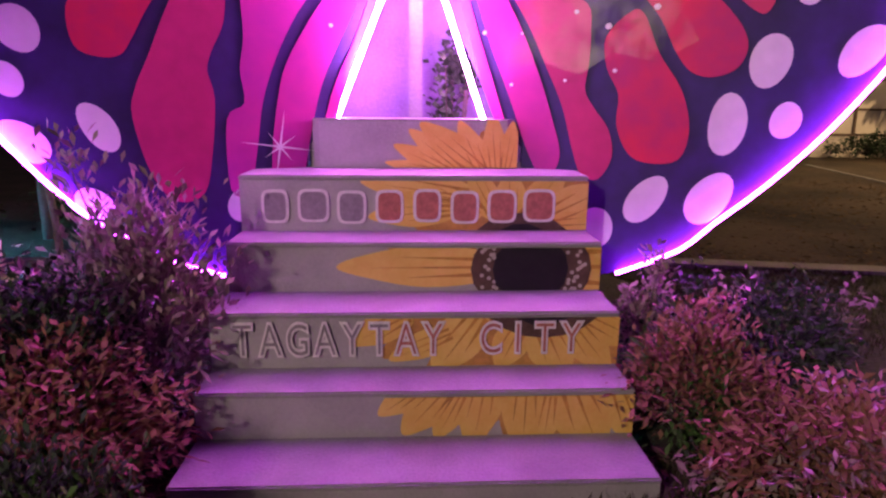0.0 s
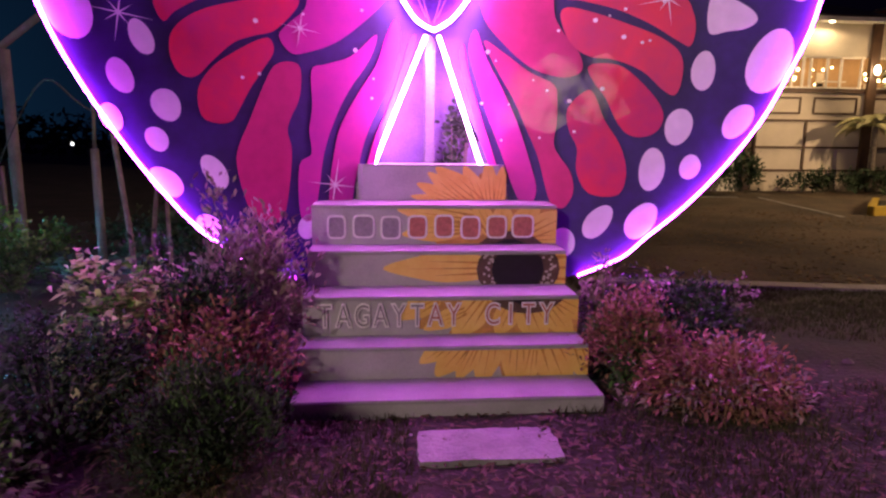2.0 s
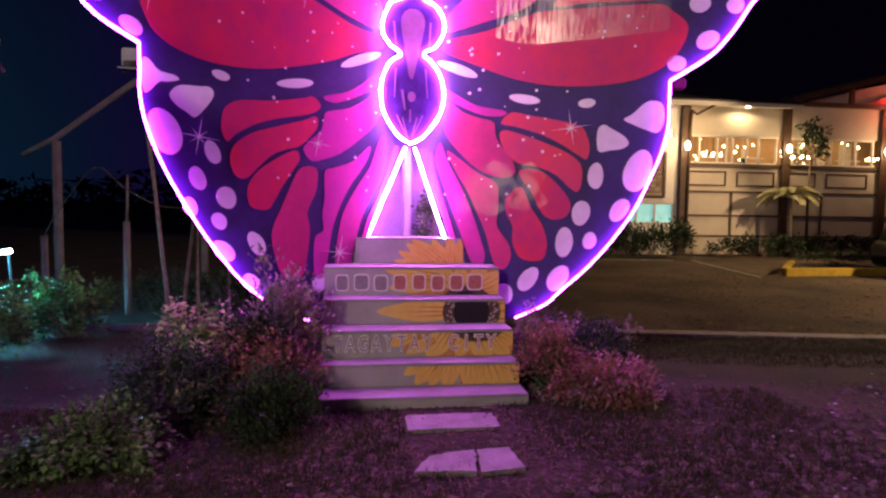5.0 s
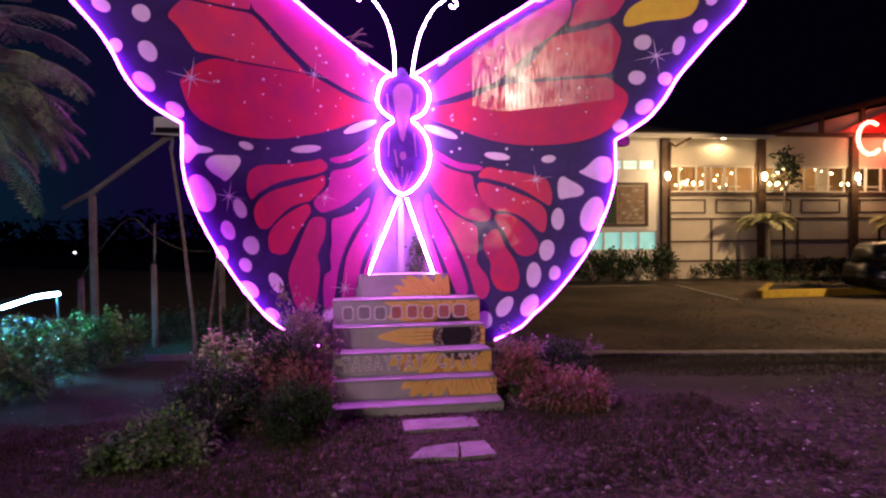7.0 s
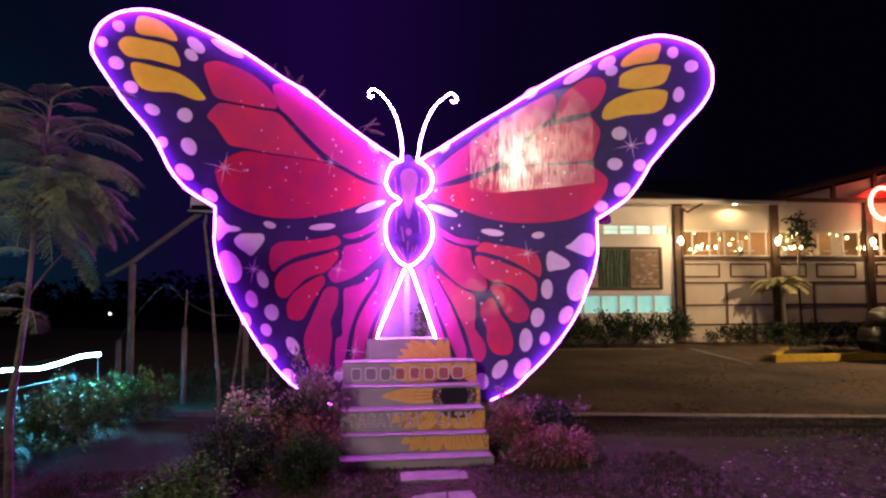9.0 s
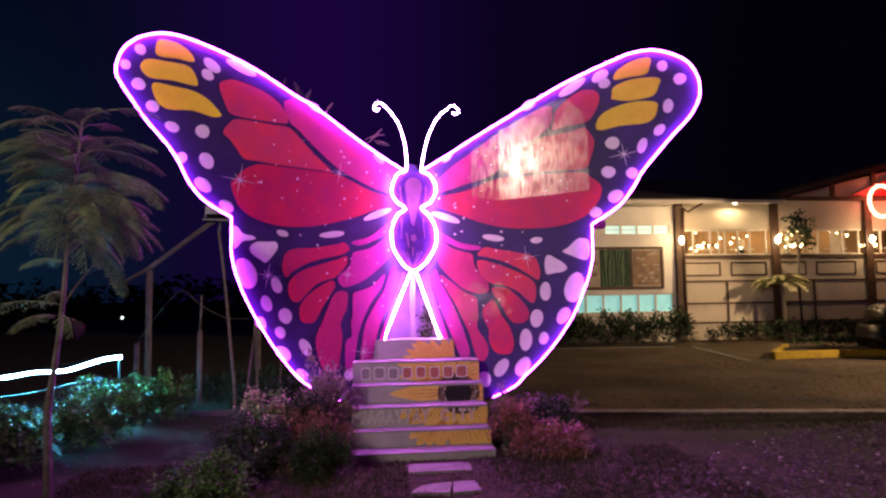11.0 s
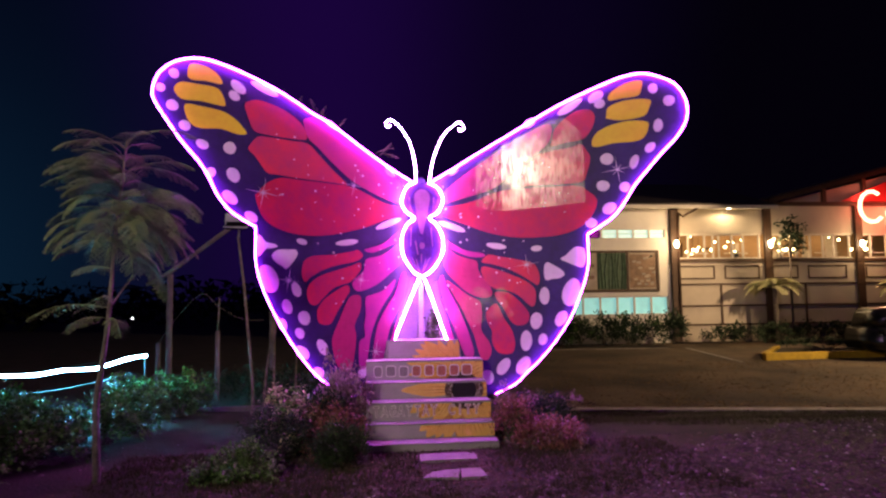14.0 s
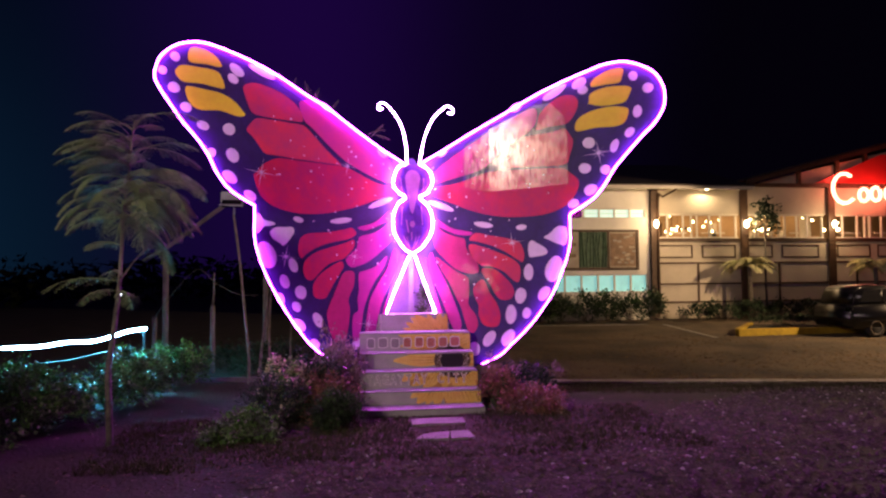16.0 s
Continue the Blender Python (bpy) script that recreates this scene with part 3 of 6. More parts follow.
lettering("TAGAYTAY", -0.655, 0.105, 0.325, 0.442, NOSE[2][0] + 0.003)
lettering("CITY", 0.215, 0.60, 0.328, 0.440, NOSE[2][0] + 0.003)
# the name on the upper riser, as plain outlined bars
for i in range(8):
    cx = -0.58 + i * 0.157
    w = 0.052
    for name, grow, layer, material in (("bar_outline", 0.012, 6, "letter_line"), ("bar_fill", 0.0, 8, "letter_grey" if i < 3 else "letter_red")):
        ww, hh = w * (0.84, 1.02, 0.94, 0.9, 0.9, 0.92, 0.96, 1.08)[i] + grow, 0.058 + grow
        pts = spline([(cx + ww * math.copysign(abs(math.cos(a)) ** 0.45, math.cos(a)), 0.775 + 0.004 * math.sin(i * 2.1) + hh * math.copysign(abs(math.sin(a)) ** 0.45, math.sin(a))) for a in [k * math.pi / 12 + 0.01 for k in range(24)]], True, 1)
        q = [(p.x, p.y) for p in pts]
        paint(name, q, layer, material, (3,))

# ---- butterfly ----
HUB, FOLD = 1.559, 0.48
COS = 1 / math.sqrt(1 + FOLD * FOLD)
butterfly = thing("butterfly_sculpture", (0, HUB, 0), "giant red and navy butterfly panel edged with violet neon", "sculpture")


def wing_at(u, z, side, lift=0.0):
    """A place on a wing: u outwards, z up; lift towards the front."""
    return Vector((side * (u - lift * FOLD * COS), HUB - FOLD * u - lift * COS, z))


def wing_back(side, d):
    return Vector((side * FOLD * COS * d, COS * d, 0))


def cell(side, kind, *pts):
    flat = spline([(u, z, 0) for u, z in pts], True, 4)
    front = [wing_at(p.x, p.y, side, 0.006) for p in flat]
    part({"yellow": "amber_cell", "white": "white_spot"}.get(kind, "red_cell"), slab(front, wing_back(side, 0.005)), kind, wings[side])


def spot(side, u, z, ru, rz, turn=0):
    """An oval spot, turned clockwise by so many degrees as seen from the front."""
    a = radians(turn)
    front = []
    for i in range(22):
        k = 1 + 0.035 * math.sin(2 * i * math.pi / 11 + u * 9) + 0.02 * math.sin(3 * i * math.pi / 11 + z * 7)
        x, y = ru * k * math.cos(i * math.pi / 11), rz * k * math.sin(i * math.pi / 11)
        front.append(wing_at(u + side * (x * math.cos(a) - y * math.sin(a)), z - (x * math.sin(a) + y * math.cos(a)), side, 0.006))
    part("white_spot", slab(front, wing_back(side, 0.005)), "white", wings[side])


EDGE_UPPER = {-1: [(0.08, 3.20), (0.47, 3.41), (0.79, 3.61), (1.15, 3.85), (1.38, 3.96), (1.66, 4.12), (1.92, 4.24), (2.18, 4.33), (2.42, 4.39), (2.58, 4.40), (2.71, 4.37), (2.84, 4.30), (2.95, 4.18), (3.00, 4.06), (3.02, 3.93), (2.99, 3.83), (2.89, 3.66), (2.74, 3.43), (2.58, 3.23), (2.48, 3.06), (2.39, 2.86), (2.24, 2.67), (2.00, 2.52)]}
EDGE_LOWER = {-1: [(2.00, 2.52), (2.00, 2.33), (2.00, 2.16), (1.96, 1.93), (1.86, 1.65), (1.72, 1.36), (1.56, 1.08), (1.34, 0.77), (1.12, 0.58), (1.06, 0.53), (0.86, 0.44)]}
EDGE_UPPER[1] = [(0.12, 3.20), (0.45, 3.38), (0.83, 3.60), (1.13, 3.76), (1.43, 3.93), (1.72, 4.08), (2.00, 4.20), (2.27, 4.30), (2.43, 4.35), (2.64, 4.36), (2.84, 4.28), (2.98, 4.17), (3.06, 4.01), (3.08, 3.87), (3.06, 3.72), (2.97, 3.55), (2.82, 3.38), (2.69, 3.22), (2.58, 3.08), (2.50, 2.97), (2.42, 2.82), (2.30, 2.65), (2.18, 2.55), (2.00, 2.43)]
EDGE_LOWER[1] = [(2.00, 2.43), (2.00, 2.24), (2.00, 2.08), (1.96, 1.87), (1.89, 1.66), (1.78, 1.39), (1.61, 1.11), (1.44, 0.89), (1.27, 0.71), (1.15, 0.58), (0.92, 0.45)]
wings = {}
upper, lower = ({k: spline([(u, z, 0) for u, z in edge[k]], steps=3) for k in (-1, 1)} for edge in (EDGE_UPPER, EDGE_LOWER))
for side in (-1, 1):
    plate = [(p.x, p.y) for p in upper[side] + lower[side][1:]] + [(0.745, 0.39), (0.745, 0.905), (0.495, 0.905), (0.495, 1.0), (0.40, 1.08), (0.03, 1.93), (0.0, 1.95), (0.0, 3.13)]
    wings[side] = part("wing", slab([wing_at(u, z, side) for u, z in plate], wing_back(side, 0.05)), "navy", butterfly, "navy printed wing panel with red cells and white spots")
cell(-1, "red", (2.12, 3.95), (2.06, 4.01), (1.98, 4.03), (1.86, 4.01), (1.71, 3.96), (1.56, 3.87), (1.46, 3.75), (1.44, 3.64), (1.50, 3.62), (1.71, 3.62), (1.91, 3.63), (2.02, 3.66), (2.07, 3.77))
cell(-1, "pink", (1.48, 3.85), (1.43, 3.90), (1.31, 3.90), (1.12, 3.79), (0.79, 3.59), (0.47, 3.38), (0.31, 3.24), (0.25, 3.09), (0.27, 2.93), (0.53, 2.99), (0.79, 3.11), (0.91, 3.18), (1.12, 3.36), (1.32, 3.56), (1.42, 3.65))
cell(-1, "red", (2.08, 3.44), (2.01, 3.56), (1.95, 3.60), (1.81, 3.60), (1.60, 3.59), (1.43, 3.58), (1.31, 3.47), (1.15, 3.30), (0.96, 3.12), (1.06, 3.12), (1.29, 3.13), (1.54, 3.14), (1.75, 3.16), (1.87, 3.17), (1.93, 3.24), (2.01, 3.36))
cell(-1, "crimson", (2.00, 2.88), (1.97, 2.93), (1.90, 3.03), (1.80, 3.10), (1.70, 3.13), (1.48, 3.12), (1.15, 3.11), (0.90, 3.09), (0.72, 3.02), (0.50, 2.92), (0.27, 2.86), (0.25, 2.77), (0.47, 2.70), (0.66, 2.61), (0.90, 2.53), (1.20, 2.46), (1.48, 2.45), (1.69, 2.49), (1.85, 2.57), (1.94, 2.68))
cell(-1, "yellow", (2.69, 4.26), (2.67, 4.32), (2.61, 4.34), (2.49, 4.32), (2.39, 4.25), (2.35, 4.17), (2.39, 4.15), (2.51, 4.16), (2.64, 4.15), (2.69, 4.18))
cell(-1, "yellow", (2.82, 4.01), (2.79, 4.08), (2.73, 4.11), (2.60, 4.11), (2.41, 4.10), (2.34, 4.01), (2.32, 3.91), (2.38, 3.90), (2.55, 3.92), (2.70, 3.91), (2.77, 3.93))
cell(-1, "yellow", (2.72, 3.83), (2.68, 3.87), (2.55, 3.86), (2.36, 3.84), (2.22, 3.77), (2.13, 3.67), (2.10, 3.61), (2.19, 3.59), (2.36, 3.63), (2.54, 3.61), (2.63, 3.63), (2.69, 3.71))
cell(-1, "crimson", (1.48, 2.09), (1.45, 2.15), (1.36, 2.20), (1.14, 2.22), (0.90, 2.27), (0.83, 2.29), (0.77, 2.24), (0.78, 2.19), (0.87, 2.14), (1.08, 2.09), (1.25, 2.03), (1.39, 1.94), (1.45, 1.88), (1.49, 1.97))
cell(-1, "magenta", (0.74, 2.30), (0.53, 2.37), (0.34, 2.51), (0.23, 2.58), (0.26, 2.47), (0.40, 2.37), (0.53, 2.30), (0.66, 2.26))
cell(-1, "crimson", (1.42, 1.82), (1.36, 1.90), (1.25, 1.97), (1.08, 2.03), (0.90, 2.09), (0.80, 2.13), (0.79, 2.05), (0.84, 1.97), (0.93, 1.88), (1.02, 1.85), (1.13, 1.80), (1.24, 1.69), (1.30, 1.62), (1.35, 1.60), (1.40, 1.63), (1.43, 1.72))
cell(-1, "magenta", (0.90, 1.86), (0.84, 1.94), (0.76, 2.02), (0.74, 2.11), (0.71, 2.18), (0.53, 2.23), (0.37, 2.33), (0.27, 2.42), (0.25, 2.33), (0.26, 2.22), (0.31, 2.11), (0.43, 1.98), (0.59, 1.85), (0.75, 1.78), (0.84, 1.77))
cell(-1, "crimson", (1.31, 1.54), (1.24, 1.66), (1.13, 1.75), (1.02, 1.82), (0.95, 1.84), (0.93, 1.77), (0.98, 1.68), (1.06, 1.55), (1.12, 1.43), (1.16, 1.37), (1.23, 1.36), (1.30, 1.40))
cell(-1, "rose", (1.14, 1.13), (1.12, 1.25), (1.07, 1.37), (1.00, 1.55), (0.93, 1.69), (0.84, 1.72), (0.79, 1.68), (0.80, 1.52), (0.85, 1.40), (0.87, 1.32), (0.85, 1.21), (0.87, 0.99), (0.91, 0.81), (1.01, 0.78), (1.09, 0.89))
cell(-1, "magenta", (0.81, 1.12), (0.74, 1.19), (0.75, 1.33), (0.73, 1.47), (0.73, 1.68), (0.65, 1.72), (0.50, 1.78), (0.35, 1.92), (0.39, 1.77), (0.52, 1.57), (0.61, 1.38), (0.67, 1.19), (0.70, 0.99), (0.74, 0.80), (0.81, 0.82))
cell(-1, "magenta", (0.61, 1.20), (0.57, 1.36), (0.47, 1.55), (0.35, 1.74), (0.29, 1.92), (0.23, 2.02), (0.20, 1.91), (0.24, 1.71), (0.34, 1.48), (0.43, 1.26), (0.49, 1.00), (0.54, 0.76), (0.64, 0.78), (0.64, 0.98))
cell(-1, "magenta", (0.39, 1.22), (0.28, 1.48), (0.19, 1.74), (0.14, 1.91), (0.10, 1.92), (0.17, 1.67), (0.27, 1.41), (0.35, 1.19), (0.43, 0.81), (0.48, 0.81))
spot(-1, 2.82, 4.19, 0.047, 0.055, 0)
spot(-1, 2.94, 4.01, 0.042, 0.049, 0)
spot(-1, 2.83, 3.83, 0.060, 0.060, 30)
spot(-1, 2.71, 3.62, 0.061, 0.055, 45)
spot(-1, 2.54, 3.43, 0.068, 0.050, 35)
spot(-1, 2.27, 3.42, 0.062, 0.074, 0)
spot(-1, 2.23, 3.11, 0.062, 0.091, -20)
spot(-1, 2.45, 3.12, 0.046, 0.056, 0)
spot(-1, 2.26, 2.85, 0.090, 0.062, 45)
spot(-1, 2.04, 2.64, 0.079, 0.052, 38)
spot(-1, 2.19, 4.15, 0.092, 0.058, 42)
spot(-1, 2.23, 4.04, 0.063, 0.052, 45)
spot(-1, 1.91, 4.18, 0.164, 0.048, 22)
spot(-1, 1.15, 3.86, 0.088, 0.038, 38)
spot(-1, 0.41, 3.33, 0.079, 0.040, 42)
spot(-1, 0.43, 2.65, 0.189, 0.039, -24)
spot(-1, 0.96, 2.38, 0.137, 0.038, -8)
spot(-1, 1.49, 2.37, 0.060, 0.036, 15)
spot(-1, 1.85, 1.92, 0.101, 0.166, -20)
spot(-1, 1.55, 1.79, 0.048, 0.094, -18)
spot(-1, 1.65, 1.59, 0.052, 0.093, -20)
spot(-1, 1.46, 1.45, 0.065, 0.088, -10)
spot(-1, 1.70, 1.38, 0.046, 0.075, -22)
spot(-1, 1.51, 1.27, 0.048, 0.070, -20)
spot(-1, 1.25, 1.09, 0.056, 0.101, -25)
spot(-1, 1.48, 1.04, 0.059, 0.099, -38)
spot(-1, 1.29, 0.79, 0.055, 0.071, -40)
spot(-1, 0.77, 0.75, 0.054, 0.080, 20)
cell(-1, "white", (1.98, 2.42), (1.94, 2.42), (1.88, 2.35), (1.79, 2.33), (1.76, 2.30), (1.82, 2.28), (1.88, 2.27), (1.93, 2.21), (1.97, 2.19), (1.99, 2.31))
cell(-1, "white", (1.82, 2.19), (1.76, 2.26), (1.63, 2.27), (1.56, 2.27), (1.54, 2.21), (1.59, 2.12), (1.66, 2.04), (1.71, 2.07), (1.78, 2.12))
cell(1, "red", (1.63, 3.64), (1.66, 3.78), (1.77, 3.90), (1.91, 3.99), (2.05, 3.99), (2.11, 3.92), (2.10, 3.81), (2.04, 3.69), (1.96, 3.62), (1.77, 3.60), (1.62, 3.57))
cell(1, "pink", (0.31, 3.05), (0.49, 3.23), (0.83, 3.46), (1.13, 3.65), (1.43, 3.81), (1.56, 3.86), (1.62, 3.84), (1.62, 3.71), (1.57, 3.60), (1.45, 3.50), (1.25, 3.36), (1.07, 3.19), (0.92, 3.08), (0.64, 3.00), (0.30, 2.93))
cell(1, "red", (1.48, 3.48), (1.65, 3.51), (1.82, 3.53), (1.95, 3.56), (2.01, 3.48), (2.05, 3.38), (2.01, 3.21), (1.95, 3.09), (1.70, 3.08), (1.42, 3.09), (1.16, 3.09), (1.30, 3.28), (1.39, 3.40))
cell(1, "crimson", (0.29, 2.85), (0.64, 2.92), (1.01, 3.04), (1.30, 3.05), (1.64, 3.05), (1.91, 3.04), (2.00, 2.98), (2.11, 2.85), (2.05, 2.66), (1.91, 2.52), (1.69, 2.44), (1.41, 2.42), (1.12, 2.44), (0.82, 2.52), (0.51, 2.66), (0.31, 2.76))
cell(1, "yellow", (2.27, 4.08), (2.29, 4.17), (2.43, 4.26), (2.56, 4.29), (2.63, 4.27), (2.62, 4.18), (2.58, 4.10), (2.42, 4.09))
cell(1, "yellow", (2.24, 3.89), (2.26, 3.99), (2.40, 4.05), (2.58, 4.06), (2.71, 4.03), (2.70, 3.95), (2.65, 3.85), (2.52, 3.82), (2.37, 3.82), (2.24, 3.86))
cell(1, "yellow", (2.07, 3.56), (2.12, 3.68), (2.26, 3.76), (2.47, 3.80), (2.66, 3.77), (2.68, 3.70), (2.64, 3.59), (2.54, 3.54), (2.31, 3.54), (2.12, 3.51))
cell(1, "red", (0.77, 2.13), (0.85, 2.22), (1.00, 2.19), (1.23, 2.14), (1.38, 2.09), (1.43, 2.01), (1.45, 1.91), (1.43, 1.82), (1.37, 1.85), (1.23, 1.95), (1.06, 2.04), (0.88, 2.10))
cell(1, "magenta", (0.31, 2.44), (0.40, 2.39), (0.57, 2.29), (0.78, 2.24), (0.81, 2.21), (0.75, 2.19), (0.60, 2.21), (0.42, 2.30), (0.31, 2.38))
cell(1, "red", (0.76, 2.02), (0.80, 2.07), (0.94, 2.03), (1.11, 1.96), (1.29, 1.87), (1.39, 1.77), (1.40, 1.63), (1.37, 1.55), (1.31, 1.58), (1.20, 1.69), (1.05, 1.76), (0.93, 1.78), (0.82, 1.86))
cell(1, "rose", (0.30, 2.36), (0.45, 2.24), (0.60, 2.18), (0.71, 2.14), (0.73, 2.02), (0.79, 1.91), (0.87, 1.80), (0.89, 1.71), (0.84, 1.67), (0.75, 1.67), (0.60, 1.73), (0.45, 1.87), (0.33, 2.03), (0.30, 2.20))
cell(1, "crimson", (0.92, 1.72), (0.99, 1.74), (1.11, 1.71), (1.25, 1.57), (1.32, 1.45), (1.30, 1.35), (1.22, 1.31), (1.14, 1.33), (1.08, 1.41), (1.02, 1.54), (0.95, 1.64))
cell(1, "crimson", (0.82, 1.48), (0.91, 1.58), (0.96, 1.56), (1.02, 1.41), (1.11, 1.26), (1.15, 1.10), (1.12, 0.97), (1.01, 0.95), (0.93, 0.99), (0.88, 1.11), (0.88, 1.24), (0.83, 1.35))
cell(1, "rose", (0.74, 1.62), (0.76, 1.51), (0.76, 1.38), (0.75, 1.26), (0.79, 1.18), (0.85, 1.09), (0.87, 0.97), (0.82, 0.87), (0.75, 0.89), (0.71, 1.00), (0.66, 1.19), (0.58, 1.38), (0.51, 1.54), (0.41, 1.72), (0.33, 1.90), (0.45, 1.82), (0.60, 1.70))
cell(1, "magenta", (0.28, 1.97), (0.35, 1.79), (0.48, 1.53), (0.57, 1.30), (0.62, 1.14), (0.66, 0.99), (0.64, 0.90), (0.58, 0.88), (0.52, 0.99), (0.44, 1.22), (0.35, 1.46), (0.28, 1.69), (0.24, 1.86))
cell(1, "magenta", (0.21, 1.88), (0.24, 1.71), (0.31, 1.47), (0.38, 1.25), (0.44, 1.05), (0.41, 1.04), (0.32, 1.28), (0.24, 1.57), (0.18, 1.81))
spot(1, 0.41, 2.61, 0.183, 0.040, 24)
spot(1, 0.95, 2.33, 0.119, 0.039, 12)
spot(1, 1.42, 2.28, 0.063, 0.038, -8)
spot(1, 1.80, 1.72, 0.098, 0.171, 12)
spot(1, 1.50, 1.68, 0.056, 0.112, 3)
spot(1, 1.40, 1.37, 0.068, 0.105, 12)
spot(1, 1.68, 1.40, 0.060, 0.104, 25)
spot(1, 1.28, 1.12, 0.068, 0.124, 5)
spot(1, 1.47, 1.14, 0.050, 0.074, 15)
spot(1, 1.24, 0.81, 0.074, 0.117, 28)
spot(1, 1.01, 0.79, 0.064, 0.119, 28)
spot(1, 0.82, 0.65, 0.071, 0.094, 0)
spot(1, 2.74, 4.17, 0.051, 0.061, 0)
spot(1, 2.90, 4.00, 0.059, 0.066, 15)
spot(1, 2.78, 3.71, 0.050, 0.079, 10)
spot(1, 2.69, 3.45, 0.050, 0.066, 40)
spot(1, 2.52, 3.29, 0.046, 0.085, 15)
spot(1, 2.23, 3.35, 0.069, 0.074, 0)
spot(1, 2.18, 3.02, 0.069, 0.068, 0)
spot(1, 2.41, 2.99, 0.057, 0.061, -40)
spot(1, 2.24, 2.74, 0.079, 0.067, -40)
spot(1, 2.04, 2.57, 0.064, 0.061, -35)
spot(1, 2.13, 4.14, 0.092, 0.063, -40)
spot(1, 2.17, 4.05, 0.059, 0.057, -50)
spot(1, 1.84, 4.05, 0.167, 0.051, -32)
spot(1, 1.37, 3.90, 0.081, 0.052, -40)
spot(1, 0.44, 3.35, 0.070, 0.034, -40)
cell(1, "white", (1.69, 2.14), (1.75, 2.18), (1.84, 2.27), (1.91, 2.28), (1.96, 2.24), (1.97, 2.12), (1.93, 2.03), (1.85, 2.05), (1.75, 2.10))
cell(1, "white", (1.51, 2.07), (1.55, 2.10), (1.60, 2.07), (1.70, 2.00), (1.73, 1.94), (1.68, 1.90), (1.60, 1.89), (1.52, 1.88), (1.50, 1.97))

# printed sparkles
srng = random.Random(5)


def star(side, u, z, size):
    pts = []
    for i in range(16):
        r = size * ((1.0 if i % 4 == 0 else 0.5) if i % 2 == 0 else 0.07)
        a = i * math.pi / 8 + 0.15
        pts.append(wing_at(u + r * math.cos(a), z + r * math.sin(a), side, 0.011))
    part("printed_star", slab(pts, wing_back(side, 0.002)), "white", wings[side])


for side, u, z, size in ((-1, 1.92, 2.93, 0.19), (-1, 0.88, 3.11, 0.14), (-1, 1.64, 1.90, 0.15), (-1, 0.79, 1.91, 0.11), (-1, 0.61, 1.0, 0.16), (1, 2.34, 3.21, 0.18), (1, 1.31, 2.08, 0.15)):
    star(side, u, z, size)
for side in (-1, 1):
    bm = bmesh.new()
    for i in range(85):
        u, z = srng.uniform(0.3, 1.8), srng.uniform(1.2, 3.7)
        if z > 3.3 + 0.45 * (u - 0.5) or (z < 2.6 and u > 1.35) or (z < 1.9 and u > 0.4 + 0.9 * (z - 0.7)):
            continue
        r = srng.choice((0.006, 0.008, 0.010, 0.014))
        slab([wing_at(u + r * math.cos(k), z + r * math.sin(k), side, 0.0085) for k in (0, 1.05, 2.1, 3.14, 4.2, 5.25)], wing_back(side, 0.001), bm)
    ob = part("printed_dots", bm, "white", wings[side])
    ob["kind"] = "stuff"

# body
FRONT = HUB - 0.17
BODY_LEFT = [(-0.09, 3.19), (-0.18, 3.15), (-0.24, 3.02), (-0.25, 2.90), (-0.19, 2.80), (-0.09, 2.72), (-0.18, 2.65), (-0.24, 2.53), (-0.26, 2.40), (-0.24, 2.23), (-0.17, 2.10), (-0.09, 2.00), (0.01, 1.95)]
BODY_RIGHT = [(0.11, 3.19), (0.21, 3.14), (0.28, 3.03), (0.28, 2.91), (0.21, 2.79), (0.11, 2.73), (0.19, 2.65), (0.26, 2.54), (0.29, 2.40), (0.27, 2.24), (0.19, 2.10), (0.11, 2.01), (0.01, 1.95)]
ANT_L = [(-0.07, 3.19), (-0.07, 3.38), (-0.10, 3.58), (-0.15, 3.75), (-0.24, 3.90), (-0.34, 4.01), (-0.41, 4.04), (-0.45, 4.01), (-0.46, 3.97), (-0.43, 3.94), (-0.40, 3.97)]
ANT_R = [(0.11, 3.19), (0.14, 3.38), (0.18, 3.55), (0.24, 3.71), (0.33, 3.87), (0.44, 3.97), (0.51, 4.02), (0.57, 3.99), (0.59, 3.94), (0.54, 3.91), (0.52, 3.94)]
body_left, body_right = spline([(x, 0, z) for x, z in BODY_LEFT], steps=4), spline([(x, 0, z) for x, z in BODY_RIGHT], steps=4)
ring = [Vector((p.x, FRONT, p.z)) for p in body_left + body_right[-2::-1]]
body = part("body", slab(ring, Vector((0, 0.05, 0))), "body", butterfly, "violet striped insect body panel")
part("head", slab([Vector((p.x, FRONT + 0.002, p.z)) for p in spline([(-0.075, 0, 3.1), (-0.06, 0, 3.22), (0.0, 0, 3.28), (0.07, 0, 3.22), (0.085, 0, 3.1)], True, 3)], Vector((0, 0.04, 0))), "navy", butterfly, "dark head")
drop = spline([(-0.09, 3.0, 0), (-0.05, 3.09, 0), (0.02, 3.11, 0), (0.09, 3.08, 0), (0.12, 2.98, 0), (0.08, 2.78, 0), (0.03, 2.55, 0), (0.01, 2.51, 0), (-0.02, 2.56, 0), (-0.06, 2.8, 0)], True, 3)
part("chest_mark", slab([(p.x, FRONT - 0.003, p.y) for p in drop], Vector((0, 0.004, 0))), "body_pale", body)
part("belly_spot", slab([(x, FRONT - 0.003, z) for x, z in disc(0.01, 2.36, 0.035, 0.045, 14)], Vector((0, 0.004, 0))), "body_pale", body)
